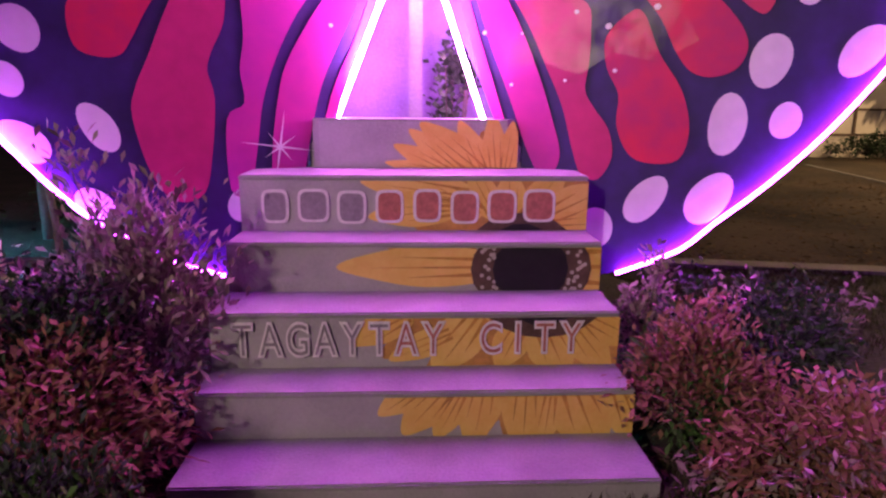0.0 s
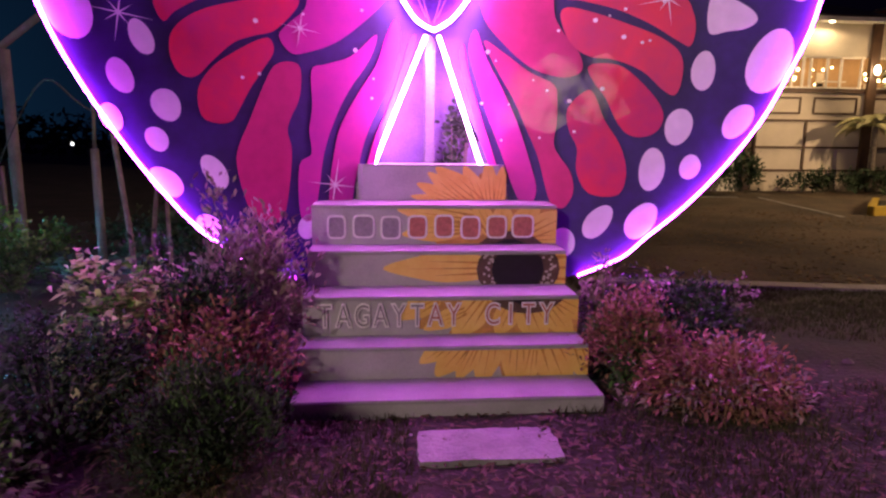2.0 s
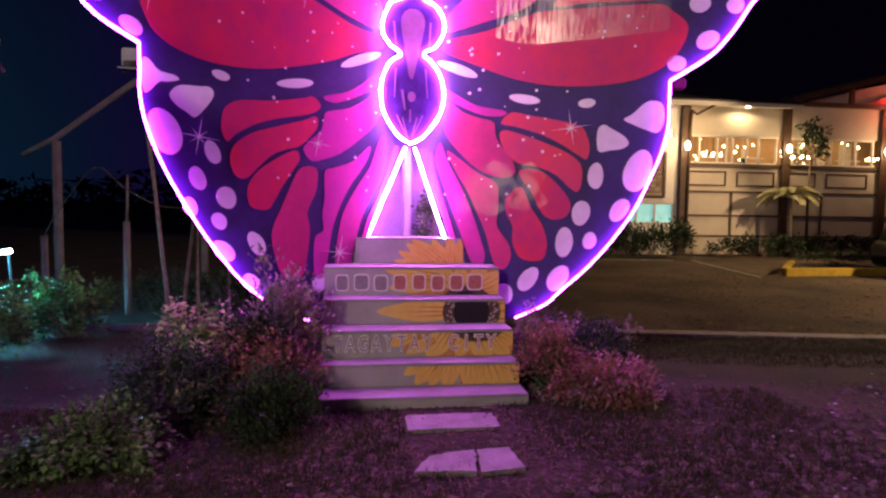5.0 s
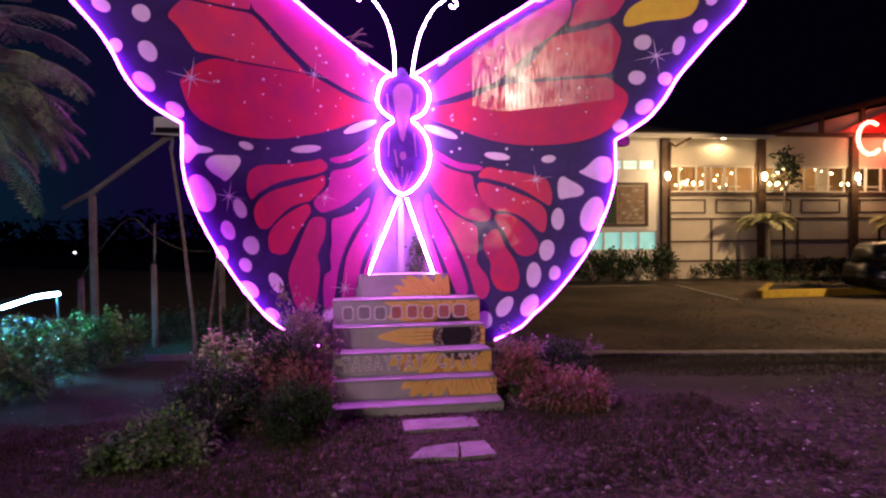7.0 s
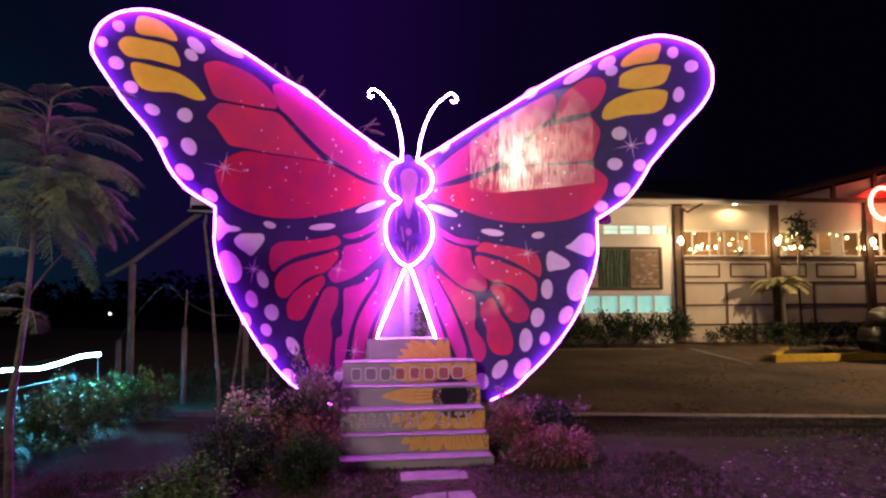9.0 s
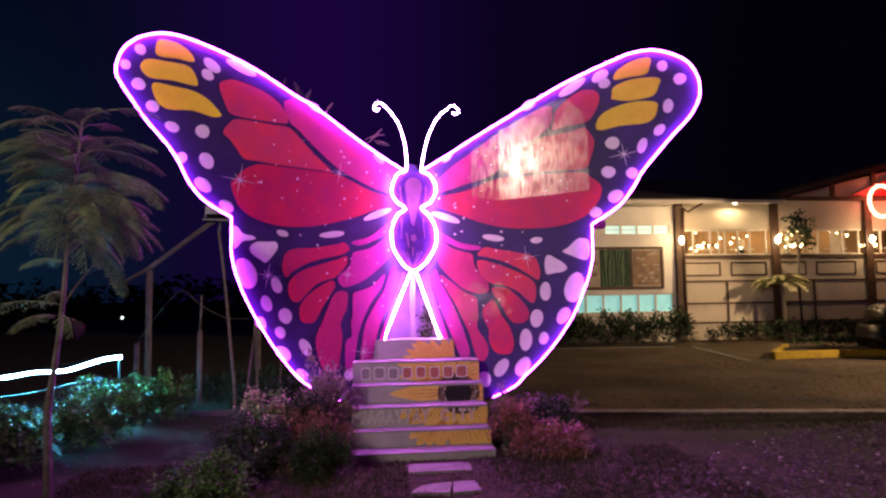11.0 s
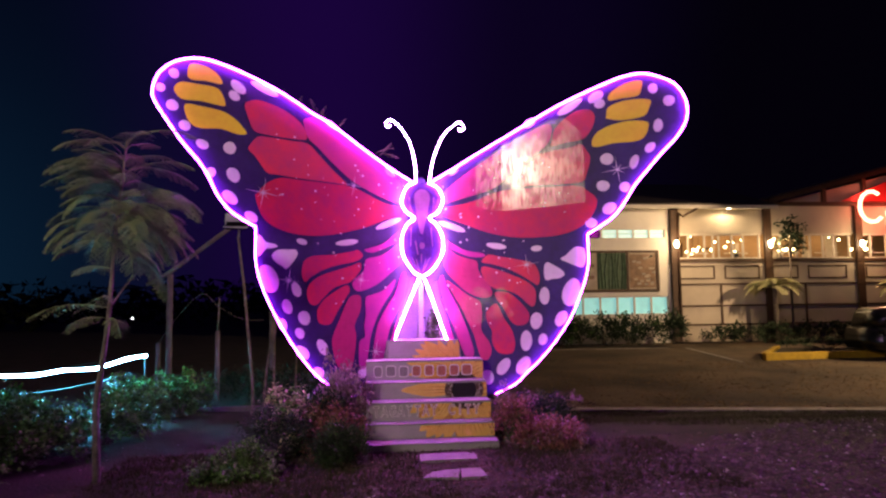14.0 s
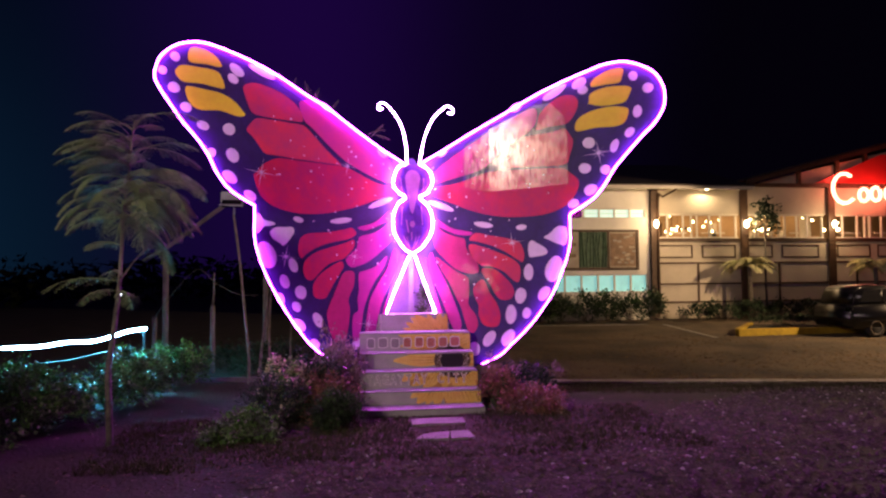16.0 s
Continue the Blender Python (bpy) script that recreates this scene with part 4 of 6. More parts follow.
for x0, z0, x1, z1, w in ((-0.075, 2.42, -0.045, 2.24, 0.012), (0.0, 2.25, 0.0, 2.14, 0.009), (-0.13, 2.6, -0.14, 2.35, 0.008), (0.13, 2.6, 0.15, 2.35, 0.008), (-0.12, 2.2, -0.04, 2.03, 0.006), (-0.07, 2.18, -0.02, 2.0, 0.006), (0.11, 2.2, 0.03, 2.03, 0.006), (0.06, 2.18, 0.01, 2.0, 0.006), (-0.15, 3.0, -0.13, 2.8, 0.01), (0.17, 3.0, 0.16, 2.8, 0.01)):
    part("belly_stripe", slab([(x0 - w, FRONT - 0.003, z0), (x0 + w, FRONT - 0.003, z0), (x1 + w * 0.6, FRONT - 0.003, z1), (x1 - w * 0.6, FRONT - 0.003, z1)], Vector((0, 0.004, 0))), "body_pale", body)


def neon(pts, radius=0.010, label="", glow="neon"):
    return part("neon_tube", tube(pts, radius, 8), glow, butterfly, label or "lit violet neon tube", smooth=True)


for side in (-1, 1):
    neon([wing_at(p.x, p.y, side, 0.03) for p in upper[side]], 0.0115, glow="neon_edge")
    neon([wing_at(p.x, p.y, side, 0.03) for p in lower[side]], 0.009, glow="neon_edge")
neon([Vector((p.x, FRONT - 0.02, p.z)) for p in body_left])
neon([Vector((p.x, FRONT - 0.02, p.z)) for p in body_right])
for curve in (ANT_L, ANT_R):
    neon([Vector((p.x, FRONT - 0.02, p.z)) for p in spline([(x, 0, z) for x, z in curve], steps=4)], 0.010, "lit violet neon feeler with a curled tip")
for leg in (((-0.04, FRONT, 1.92), (-0.37, 1.41, 1.118)), ((0.04, FRONT, 1.92), (0.325, 1.41, 1.118))):
    neon([Vector(leg[0]).lerp(Vector(leg[1]), i / 6) for i in range(7)], 0.012)
# supports behind the panel
part("support_post", box(-0.03, 0.04, 1.66, 1.73, 0.0, 3.05, 0.008), "back", butterfly, "grey steel support post")
part("backing_sheet", box(-0.62, 0.62, 1.80, 1.82, 0.0, 2.3), "back_sheet", butterfly, "violet-grey backing sheet behind the legs")


# ---- plants ----
def leaf_cloud(rnd, centres, per, spread, length, width, droop=0.25, up=0.3):
    """Small folded leaves set on short twigs round the given centres."""
    verts, faces = [], []
    for c, out in centres:
        for _ in range(per):
            d = Vector((rnd.gauss(0, 1), rnd.gauss(0, 1), rnd.gauss(0, 1))).normalized()
            d = (d + out * 0.9 + Vector((0, 0, up))).normalized()
            p = c + Vector((rnd.gauss(0, 1), rnd.gauss(0, 1), rnd.gauss(0, 1))) * spread
            if p.z < 0.02:
                p.z = 0.02 + rnd.random() * 0.05
            ln, w = length * rnd.uniform(0.6, 1.3), width * rnd.uniform(0.7, 1.2)
            s = d.cross(Vector((rnd.gauss(0, .3), rnd.gauss(0, .3), 1))).normalized()
            nrm = s.cross(d)
            tip = p + d * ln - Vector((0, 0, droop * ln))
            mid = p + d * ln * 0.5
            n = len(verts)
            verts += [p, mid + s * w - nrm * w * 0.35, tip, mid - s * w - nrm * w * 0.35]
            faces += [(n, n + 1, n + 2), (n, n + 2, n + 3)]
    return verts, faces


def bush(name, at, size, kinds, label, category="shrub", clumps=60, per=72, length=0.039, width=0.0125, seed=1, spread=0.05, up=0.3, droop=0.2, lean=(0, 0)):
    """A shrub: stems from one foot, and clumps of leaves over an uneven dome. kinds: (part name, material, share)."""
    rnd = random.Random(seed)
    foot = Vector(at)
    ob = thing(name, foot, label, category)
    rx, ry, rz = size
    groups = {k: [] for k in range(len(kinds))}
    bm = bmesh.new()
    for i in range(clumps):
        a = rnd.random() * 6.283
        e = math.asin(rnd.uniform(-0.15, 1.0))
        r = rnd.uniform(0.62, 1.0) * (1 + 0.22 * math.sin(3 * a + seed) + 0.15 * math.sin(5 * a + 2 * e + seed * 2))
        c = foot + Vector((rx * r * math.cos(a) * math.cos(e) + lean[0] * rz * math.sin(e), ry * r * math.sin(a) * math.cos(e) + lean[1] * rz * math.sin(e), rz * (0.3 + 0.7 * r * math.sin(e))))
        out = (c - foot - Vector((0, 0, rz * 0.3))).normalized()
        pick, roll = 0, rnd.random()
        for k, (_, _, share) in enumerate(kinds):
            roll -= share
            if roll < 0:
                pick = k
                break
        groups[pick].append((c, out))
        if i % 2 == 0:
            mid = foot.lerp(c, 0.5) + Vector((rnd.uniform(-.03, .03), rnd.uniform(-.03, .03), 0.04))
            tube([foot + Vector((rnd.uniform(-.05, .05), rnd.uniform(-.05, .05), -0.04)), mid, c], [0.008, 0.006, 0.003], 5, bm)
    part("woody_base", bm, "bark", ob)
    for k, (pname, material, _) in enumerate(kinds):
        if groups[k]:
            v, f = leaf_cloud(rnd, groups[k], per, spread, length, width, droop, up)
            soup(pname, v, f, material, ob)["kind"] = "stuff"
    return ob


# beds beside the stairs
bush("mauve_shrub", (-1.0, 0.58, 0), (0.31, 0.22, 0.92), (("foliage", "mauve_leaf", 1.0),), "tall mauve narrow-leaved shrub before the wing", clumps=75, per=64, length=0.058, width=0.0104, seed=3, spread=0.055, up=0.6)
bush("green_shrub", (-1.24, 0.36, 0), (0.30, 0.24, 0.70), (("foliage", "dark_green", 1.0),), "dark green shrub between the mauve and pale shrubs", clumps=60, per=88, length=0.047, width=0.0094, seed=4)
bush("pale_shrub", (-1.54, 0.36, 0), (0.31, 0.30, 0.66), (("foliage", "cream_leaf", 0.7), ("green_foliage", "bright_green", 0.3)), "variegated cream and green broad-leaved shrub", clumps=75, per=38, length=0.058, width=0.0230, seed=5, spread=0.05, up=0.1, droop=0.4)
bush("red_shrub", (-1.14, 0.08, 0), (0.34, 0.26, 0.46), (("foliage", "red_leaf", 0.85), ("green_foliage", "green", 0.15)), "red-leaved low shrub beside the steps", clumps=90, per=67, length=0.043, width=0.0094, seed=6)
bush("dark_shrub", (-1.64, -0.12, 0), (0.40, 0.30, 0.48), (("foliage", "dark_green", 1.0),), "dense dark green shrub in front of the pale one", clumps=70, per=96, length=0.031, width=0.0094, seed=7)
bush("round_shrub", (-0.97, -0.36, 0), (0.28, 0.27, 0.37), (("foliage", "dark_green", 0.8), ("green_foliage", "green", 0.2)), "rounded dark shrub with upright fine leaves", clumps=80, per=96, length=0.039, width=0.0063, seed=8, up=0.9)
bush("leafy_groundcover", (-1.88, -0.62, 0), (0.40, 0.38, 0.22), (("foliage", "bright_green", 0.7), ("dark_foliage", "green", 0.3)), "fresh green low leafy plant at the bed's edge", "plant", clumps=80, per=60, length=0.039, width=0.0125, seed=9)
bush("red_shrub", (1.02, 0.42, 0), (0.27, 0.26, 0.42), (("foliage", "red_leaf", 0.85), ("green_foliage", "green", 0.15)), "rounded pinkish-red leaved shrub beside the steps", clumps=80, per=72, length=0.047, width=0.0084, seed=10)
bush("red_shrub", (1.36, 0.10, 0), (0.38, 0.25, 0.24), (("foliage", "red_leaf", 0.8), ("green_foliage", "mauve_leaf", 0.2)), "low spreading red and yellow-green leaved shrub", clumps=85, per=72, length=0.051, width=0.0094, seed=11)
bush("dark_shrub", (1.42, 0.78, 0), (0.46, 0.28, 0.46), (("foliage", "dark_green", 0.8), ("pale_foliage", "mauve_leaf", 0.2)), "loose dark shrub under the wing's edge", clumps=70, per=80, length=0.043, width=0.0104, seed=12)
bush("small_red_plant", (0.93, 0.78, 0), (0.10, 0.08, 0.70), (("foliage", "mauve_leaf", 1.0),), "slender reddish plant between steps and wing", "plant", clumps=18, per=41, length=0.047, width=0.0104, seed=13, spread=0.03)
bush("climbing_plant", (0.20, 1.72, 0), (0.11, 0.04, 1.75), (("foliage", "dark_green", 1.0),), "dark leafy climber on the support post", "plant", clumps=40, per=19, length=0.055, width=0.0209, seed=14, spread=0.04)
# hedge at the left-hand side of the plot
for i, (hx, hy, s) in enumerate(((-4.3, 0.5, 0.60), (-3.75, 0.95, 0.58), (-3.75, 1.9, 0.66), (-4.9, 1.0, 0.65), (-3.35, 2.6, 0.55), (-4.15, -0.15, 0.5), (-4.75, 0.05, 0.62), (-4.65, -0.7, 0.5), (-5.3, -0.3, 0.62))):
    bush("hedge_shrub", (hx, hy, 0), (0.5, 0.45, s), (("foliage", "green", 0.6), ("fresh_foliage", "bright_green", 0.4)), "green hedge shrub lit by the cyan rope light", clumps=60, per=60, length=0.055, width=0.0188, seed=20 + i)

# ---- left-hand side: young tree, posts, cable, rope light ----
def frond(rnd, base, way, length, verts, faces, stalks, droop=0.9, dense=5, broad=0.0075, reach=0.24):
    """A feathery double leaf: an arching stalk with pairs of narrow leaflets."""
    way = way.normalized()
    pts = [base]
    d = way.copy()
    for i in range(8):
        d = (d + Vector((0, 0, -droop * 0.16 * (0.4 + i / 6)))).normalized()
        pts.append(pts[-1] + d * length / 8)
    stalks.append(pts)
    curve = spline(pts, steps=dense)
    for i in range(dense, len(curve) - 1):
        p, t = curve[i], (curve[min(i + 1, len(curve) - 1)] - curve[i - 1]).normalized()
        s = t.cross(Vector((0, 0, 1)))
        if s.length < 0.05:
            s = Vector((1, 0, 0))
        s.normalize()
        k = i / len(curve)
        ln = length * reach * math.sin(math.pi * min(1, 0.22 + 0.75 * k)) * rnd.uniform(0.8, 1.15)
        for sign in (-1, 1):
            tip = p + (s * sign * 0.85 + t * 0.45 - Vector((0, 0, 0.35))).normalized() * ln
            mid = p.lerp(tip, 0.5) + Vector((0, 0, 0.12 * ln))
            w = t * broad
            n = len(verts)
            verts += [p, mid - w, tip, mid + w]
            faces += [(n, n + 1, n + 2), (n, n + 2, n + 3)]


def feather_leaf(rnd, base, way, length, verts, faces, stalks, droop=0.8, width=0.28, pairs=19):
    """A twice-divided leaf: an arching stalk with pairs of side stalks, each a narrow blade with a saw of leaflets."""
    d = way.normalized()
    pts = [base]
    for i in range(8):
        d = (d + Vector((0, 0, -droop * 0.15 * (0.3 + i / 6)))).normalized()
        pts.append(pts[-1] + d * length / 8)
    stalks.append(pts)
    curve = spline(pts, steps=4)
    for j in range(pairs):
        k = 0.16 + 0.84 * j / pairs
        i = min(int(k * (len(curve) - 1)), len(curve) - 2)
        p, t = curve[i], (curve[i + 1] - curve[max(i - 1, 0)]).normalized()
        s = t.cross(Vector((0, 0, 1)))
        s = s.normalized() if s.length > 0.05 else Vector((1, 0, 0))
        ln = length * width * math.sin(math.pi * (0.18 + 0.76 * k)) * rnd.uniform(0.8, 1.15)
        for sign in (-1, 1):
            way2 = (s * sign + t * 0.75 - Vector((0, 0, rnd.uniform(0.15, 0.5)))).normalized()
            side = way2.cross(Vector((0, 0, 1))).normalized()
            for q in range(7):
                c = p + way2 * ln * (q + 0.5) / 7 - Vector((0, 0, 0.10 * ln * (q / 6) ** 2))
                lw, ll = 0.075 * ln, 0.085 * ln * (1.15 - 0.6 * q / 6) + 0.008
                for up2 in (-1, 1):
                    tip = c + side * up2 * ll * 1.3 + way2 * ll * 0.6 - Vector((0, 0, 0.2 * ll))
                    n = len(verts)
                    verts += [c - way2 * lw * 0.5, tip, c + way2 * lw * 0.5]
                    faces.append((n, n + 1, n + 2))


tree = thing("young_tree", (-3.16, -0.7, 0), "young feathery-leaved tree with a thin pale trunk", "tree")
trnd = random.Random(31)
trunk = spline([(-3.15, -0.7, -0.05), (-3.165, -0.7, 0.4), (-3.174, -0.7, 0.75), (-3.133, -0.7, 1.10), (-3.088, -0.7, 1.52), (-3.066, -0.7, 1.90), (-3.054, -0.7, 2.22), (-3.00, -0.7, 2.75), (-2.962, -0.7, 3.20)], steps=4)
part("trunk", tube(trunk, [0.036 - 0.029 * i / len(trunk) for i in range(len(trunk))], 8), "bark", tree, "thin pale trunk", smooth=True)


def trunk_at(z):
    return min(trunk, key=lambda p: abs(p.z - z)).copy()


verts, faces, stalks, limbs = [], [], [], []
# tiers of leaves: count, heights, main way and its spread, lengths, rise, droop
for count, z0, z1, heading, sweep, l0, l1, rise, droop in (
    (9, 3.02, 3.18, 0.0, 3.14, 0.34, 0.50, 0.25, 0.7),
    (24, 2.72, 3.02, 3.1, 1.5, 0.36, 0.60, 0.22, 1.1),
    (22, 2.55, 2.9, 0.0, 3.14, 0.42, 0.62, 0.2, 1.0),
    (26, 2.32, 2.66, 0.0, 1.5, 0.45, 0.74, 0.15, 1.2),
    (26, 2.10, 2.5, 0.1, 1.7, 0.40, 0.72, -0.1, 1.9),
    (15, 2.2, 2.55, 3.3, 1.2, 0.36, 0.56, 0.0, 1.6),
):
    for i in range(count):
        z = trnd.uniform(z0, z1)
        a = heading + sweep * (2 * (i + trnd.random()) / count - 1)
        foot = trunk_at(z)
        out = trnd.uniform(0.05, 0.22)
        tip = foot + Vector((math.cos(a) * out, math.sin(a) * out, out * 0.5))
        limbs.append((foot, tip))
        feather_leaf(trnd, tip, Vector((math.cos(a), math.sin(a), rise + trnd.uniform(-0.15, 0.2))), trnd.uniform(l0, l1), verts, faces, stalks, droop=droop * trnd.uniform(0.7, 1.2))
for z, a, rise, ln, droop in ((1.62, 3.25, 0.25, 0.72, 0.85), (1.55, -2.2, 0.3, 0.45, 1.3), (1.50, -0.9, 0.2, 0.42, 1.6), (1.72, -1.6, 0.3, 0.40, 1.5), (1.95, 2.9, 0.35, 0.42, 0.9), (1.98, -2.6, 0.3, 0.36, 1.1)):
    foot = trunk_at(z)
    feather_leaf(trnd, foot, Vector((math.cos(a), math.sin(a), rise)), ln, verts, faces, stalks, droop=droop, width=0.34, pairs=11)
limbs.append((trunk_at(1.62), trunk_at(1.62) + Vector((0.27, -0.05, 0.34))))
bm = bmesh.new()
for a, b in limbs:
    tube([a, a.lerp(b, 0.5) + Vector((0, 0, 0.02)), b], [0.009, 0.007, 0.005], 5, bm)
part("branchwork", bm, "bark", tree)["kind"] = "stuff"
bm = bmesh.new()
for s in stalks:
    tube(s, [0.0045 - 0.0003 * i for i in range(len(s))], 4, bm)
part("stalkwork", bm, "feather", tree)["kind"] = "stuff"
soup("crown", verts, faces, "feather", tree)["kind"] = "stuff"

verts, faces, stalks = [], [], []
far_tree = thing("feathery_tree", (-6.3, 0.2, 0), "taller feathery tree beside the plot", "tree")
part("trunk", tube([(-6.3, 0.2, -0.05), (-6.25, 0.2, 1.5), (-6.0, 0.2, 3.0), (-5.75, 0.2, 4.2)], [0.06, 0.05, 0.035, 0.015], 8), "bark", far_tree, smooth=True)
for i in range(34):
    z = trnd.uniform(2.2, 4.2)
    a = trnd.random() * 6.283
    frond(trnd, Vector((-6.0 + 0.35 * math.cos(a), 0.2 + 0.3 * math.sin(a), z)), Vector((math.cos(a), math.sin(a), 0.25)), trnd.uniform(0.5, 0.8), verts, faces, stalks)
soup("crown", verts, faces, "feather", far_tree)["kind"] = "stuff"

rope_line = spline([(-7.5, 2.4, 0.69), (-6.42, 2.55, 0.64), (-5.73, 2.68, 0.65), (-5.35, 2.68, 0.655), (-4.98, 2.68, 0.71), (-4.6, 2.68, 0.72), (-4.33, 2.68, 0.79), (-4.1, 2.68, 0.86), (-3.87, 2.68, 0.89)], steps=4)
single("rope_light", tube(rope_line, 0.019, 8), "rope", "glowing cyan-white rope light strung over the hedge", "rope light", smooth=True)
# channel added to keep the rope light off the posts and the tree's crown
channel = thing("rope_light_shield", (-5.3, 2.7, 0.66), "thin dark channel added to shield the rope light", "light channel")
part("back_shield", slab([p + Vector((0, 0.022, 0.024)) for p in rope_line] + [p + Vector((0, 0.022, -0.024)) for p in reversed(rope_line)], Vector((0, 0.012, 0))), "tyre", channel)
part("hood", slab([p + Vector((0, 0.034, 0.026)) for p in rope_line] + [p + Vector((0, -0.07, 0.026)) for p in reversed(rope_line)], Vector((0, 0, 0.006))), "tyre", channel, "dark hood added to cut the upward light")
single("rope_light_post", tube([(-3.92, 2.80, -0.05), (-3.915, 2.79, 0.4), (-3.92, 2.735, 0.87)], 0.012, 8), "tyre", "thin black stake that holds the rope light's end", "stake")
single("cable", tube(spline([(-5.5, 2.6, 0.40), (-4.95, 2.6, 0.46), (-4.5, 2.62, 0.55), (-4.15, 2.65, 0.62)], steps=4), 0.006, 5), "wire", "thin grey cable under the rope light", "cable")


def post(at, top, r, label, lean=0.0):
    x, y = at
    single("fence_post", tube([(x, y, -0.05), (x + lean * 0.5, y, top * 0.5), (x + lean, y, top)], [r, r * 0.95, r * 0.9], 8), "post", label, "post", "posts behind the hedge", smooth=True)


post((-3.96, 3.97), 2.10, 0.055, "tall weathered timber post with a slanting beam")
post((-4.15, 4.03), 0.98, 0.045, "short weathered timber post")
post((-3.18, 3.93), 1.16, 0.045, "short weathered timber post")
post((-2.36, 4.3), 2.2, 0.05, "tall weathered timber post behind the wing")
single("slanting_beam", tube([(-4.33, 3.97, 1.93), (-3.98, 3.97, 2.13), (-3.16, 3.99, 2.77), (-2.72, 4.0, 3.10)], [0.03, 0.035, 0.035, 0.04], 8), "post", "slanting weathered timber beam on the tall post", "beam", smooth=True)
single("thin_stake", tube([(-3.18, 3.93, 1.13), (-3.165, 3.93, 1.45), (-3.16, 3.93, 1.72)], [0.018, 0.016, 0.014], 7), "post", "thin stake tied to the short post", "stake", smooth=True)
single("sagging_wire", tube(spline([(-4.15, 4.0, 0.95), (-3.85, 3.75, 1.3), (-3.31, 3.35, 1.77), (-3.05, 3.45, 1.56), (-2.75, 3.7, 1.36), (-2.45, 4.0, 1.33)], steps=4), 0.007, 5), "wire", "sagging wire between the posts", "wire")
for pts, r in ((((-2.38, 2.6, -0.05), (-2.37, 2.6, 0.4), (-2.43, 2.6, 1.06), (-2.5, 2.6, 1.8), (-2.60, 2.6, 2.6)), 0.026), (((-2.22, 2.6, -0.05), (-2.19, 2.6, 0.5), (-2.11, 2.62, 1.2), (-2.07, 2.65, 2.0)), 0.022), (((-2.05, 2.6, -0.05), (-2.07, 2.6, 0.5), (-2.06, 2.6, 1.2), (-2.0, 2.6, 2.1)), 0.02), (((-1.75, 2.6, -0.05), (-1.76, 2.6, 0.6), (-1.72, 2.6, 1.4)), 0.018)):
    q = spline(pts, steps=4)
    single("sapling_stem", tube(q, [r * (1 - 0.4 * i / len(q)) for i in range(len(q))], 7), "bark", "bare pale sapling stem behind the wing", "sapling", "saplings behind the wing", smooth=True)
box_lamp = thing("side_lamp", (-2.66, 2.84, 2.72), "grey box lamp on a pole behind the wing's notch", "lamp")
part("housing", box(-2.83, -2.50, 2.78, 2.92, 2.78, 2.97, 0.015), "lamp_box", box_lamp)
part("lens", box(-2.81, -2.52, 2.765, 2.777, 2.72, 2.84, 0.004), "car_glass", box_lamp, "dark unlit lens")
part("visor", slab([(-2.84, 2.70, 2.76), (-2.49, 2.70, 2.74), (-2.49, 2.78, 2.775), (-2.84, 2.78, 2.775)], Vector((0, 0, -0.012))), "lamp_box", box_lamp)
part("bracket", tube([(-2.66, 2.85, 2.78), (-2.64, 2.86, 2.70), (-2.62, 2.72, 2.56)], 0.018, 6), "back", box_lamp)
right_lamp = thing("side_lamp", (2.12, 0.75, 2.45), "small dark spot lamp behind the wing's notch", "lamp")
part("housing", box(2.06, 2.20, 0.70, 0.82, 2.40, 2.49, 0.012), "timber", right_lamp)
part("bracket", tube([(2.1, 0.8, 2.42), (1.9, 0.85, 2.40), (1.7, 0.95, 2.38)], 0.012, 6), "back", right_lamp)
single("distant_bulb", bowl((-8.3, 14.5, 1.1), 0.035, 0.035, 0.035), "dim_bulb", "small white bulb far off in the dark", "bulb")

back_tree = thing("feathery_tree", (-1.15, 2.05, 0), "slender feathery tree behind the sculpture", "tree")
part("trunk", tube(spline([(-1.15, 2.05, -0.05), (-1.10, 2.05, 1.6), (-1.15, 2.05, 3.0), (-1.25, 2.05, 4.1)], steps=3), [0.04 - 0.0032 * i for i in range(10)], 7), "bark", back_tree, smooth=True)
verts, faces, stalks = [], [], []
for x, z, a, ln in ((-1.80, 4.62, 1.9, 0.30), (-1.70, 4.56, 1.2, 0.28), (-1.44, 4.47, 1.8, 0.32), (-1.37, 4.42, 1.2, 0.28), (-1.28, 4.30, 1.9, 0.32), (-1.2, 4.2, 0.9, 0.4), (-1.3, 4.0, 2.8, 0.45), (-1.2, 3.7, -1.0, 0.4)):
    foot = Vector((-1.22 + 0.4 * (x + 1.22), 2.05, z - 0.62))
    tip = Vector((x, 2.05, z - 0.28))
    stalks.append([foot, foot.lerp(tip, 0.6) + Vector((0, 0.02, 0.03)), tip])
    feather_leaf(trnd, tip, Vector((math.cos(a) * 0.6, 0.3 * math.sin(3 * a), 1.0)), ln, verts, faces, stalks, droop=0.7, width=0.26, pairs=9)
for x, z, a in ((-0.56, 3.76, 0.5), (-0.52, 3.72, 1.0), (-0.50, 3.74, 0.0)):
    stalks.append([Vector((-1.14, 2.05, 2.9)), Vector((-0.85, 2.05, 3.4)), Vector((x, 2.05, z))])
    feather_leaf(trnd, Vector((x, 2.05, z)), Vector((math.cos(a), 0.2, math.sin(a))), 0.26, verts, faces, stalks, droop=0.5, width=0.26, pairs=8)
bm = bmesh.new()
for p in stalks:
    tube(p, 0.004, 4, bm)
part("stalkwork", bm, "bark", back_tree)["kind"] = "stuff"
soup("crown", verts, faces, "feather", back_tree)["kind"] = "stuff"
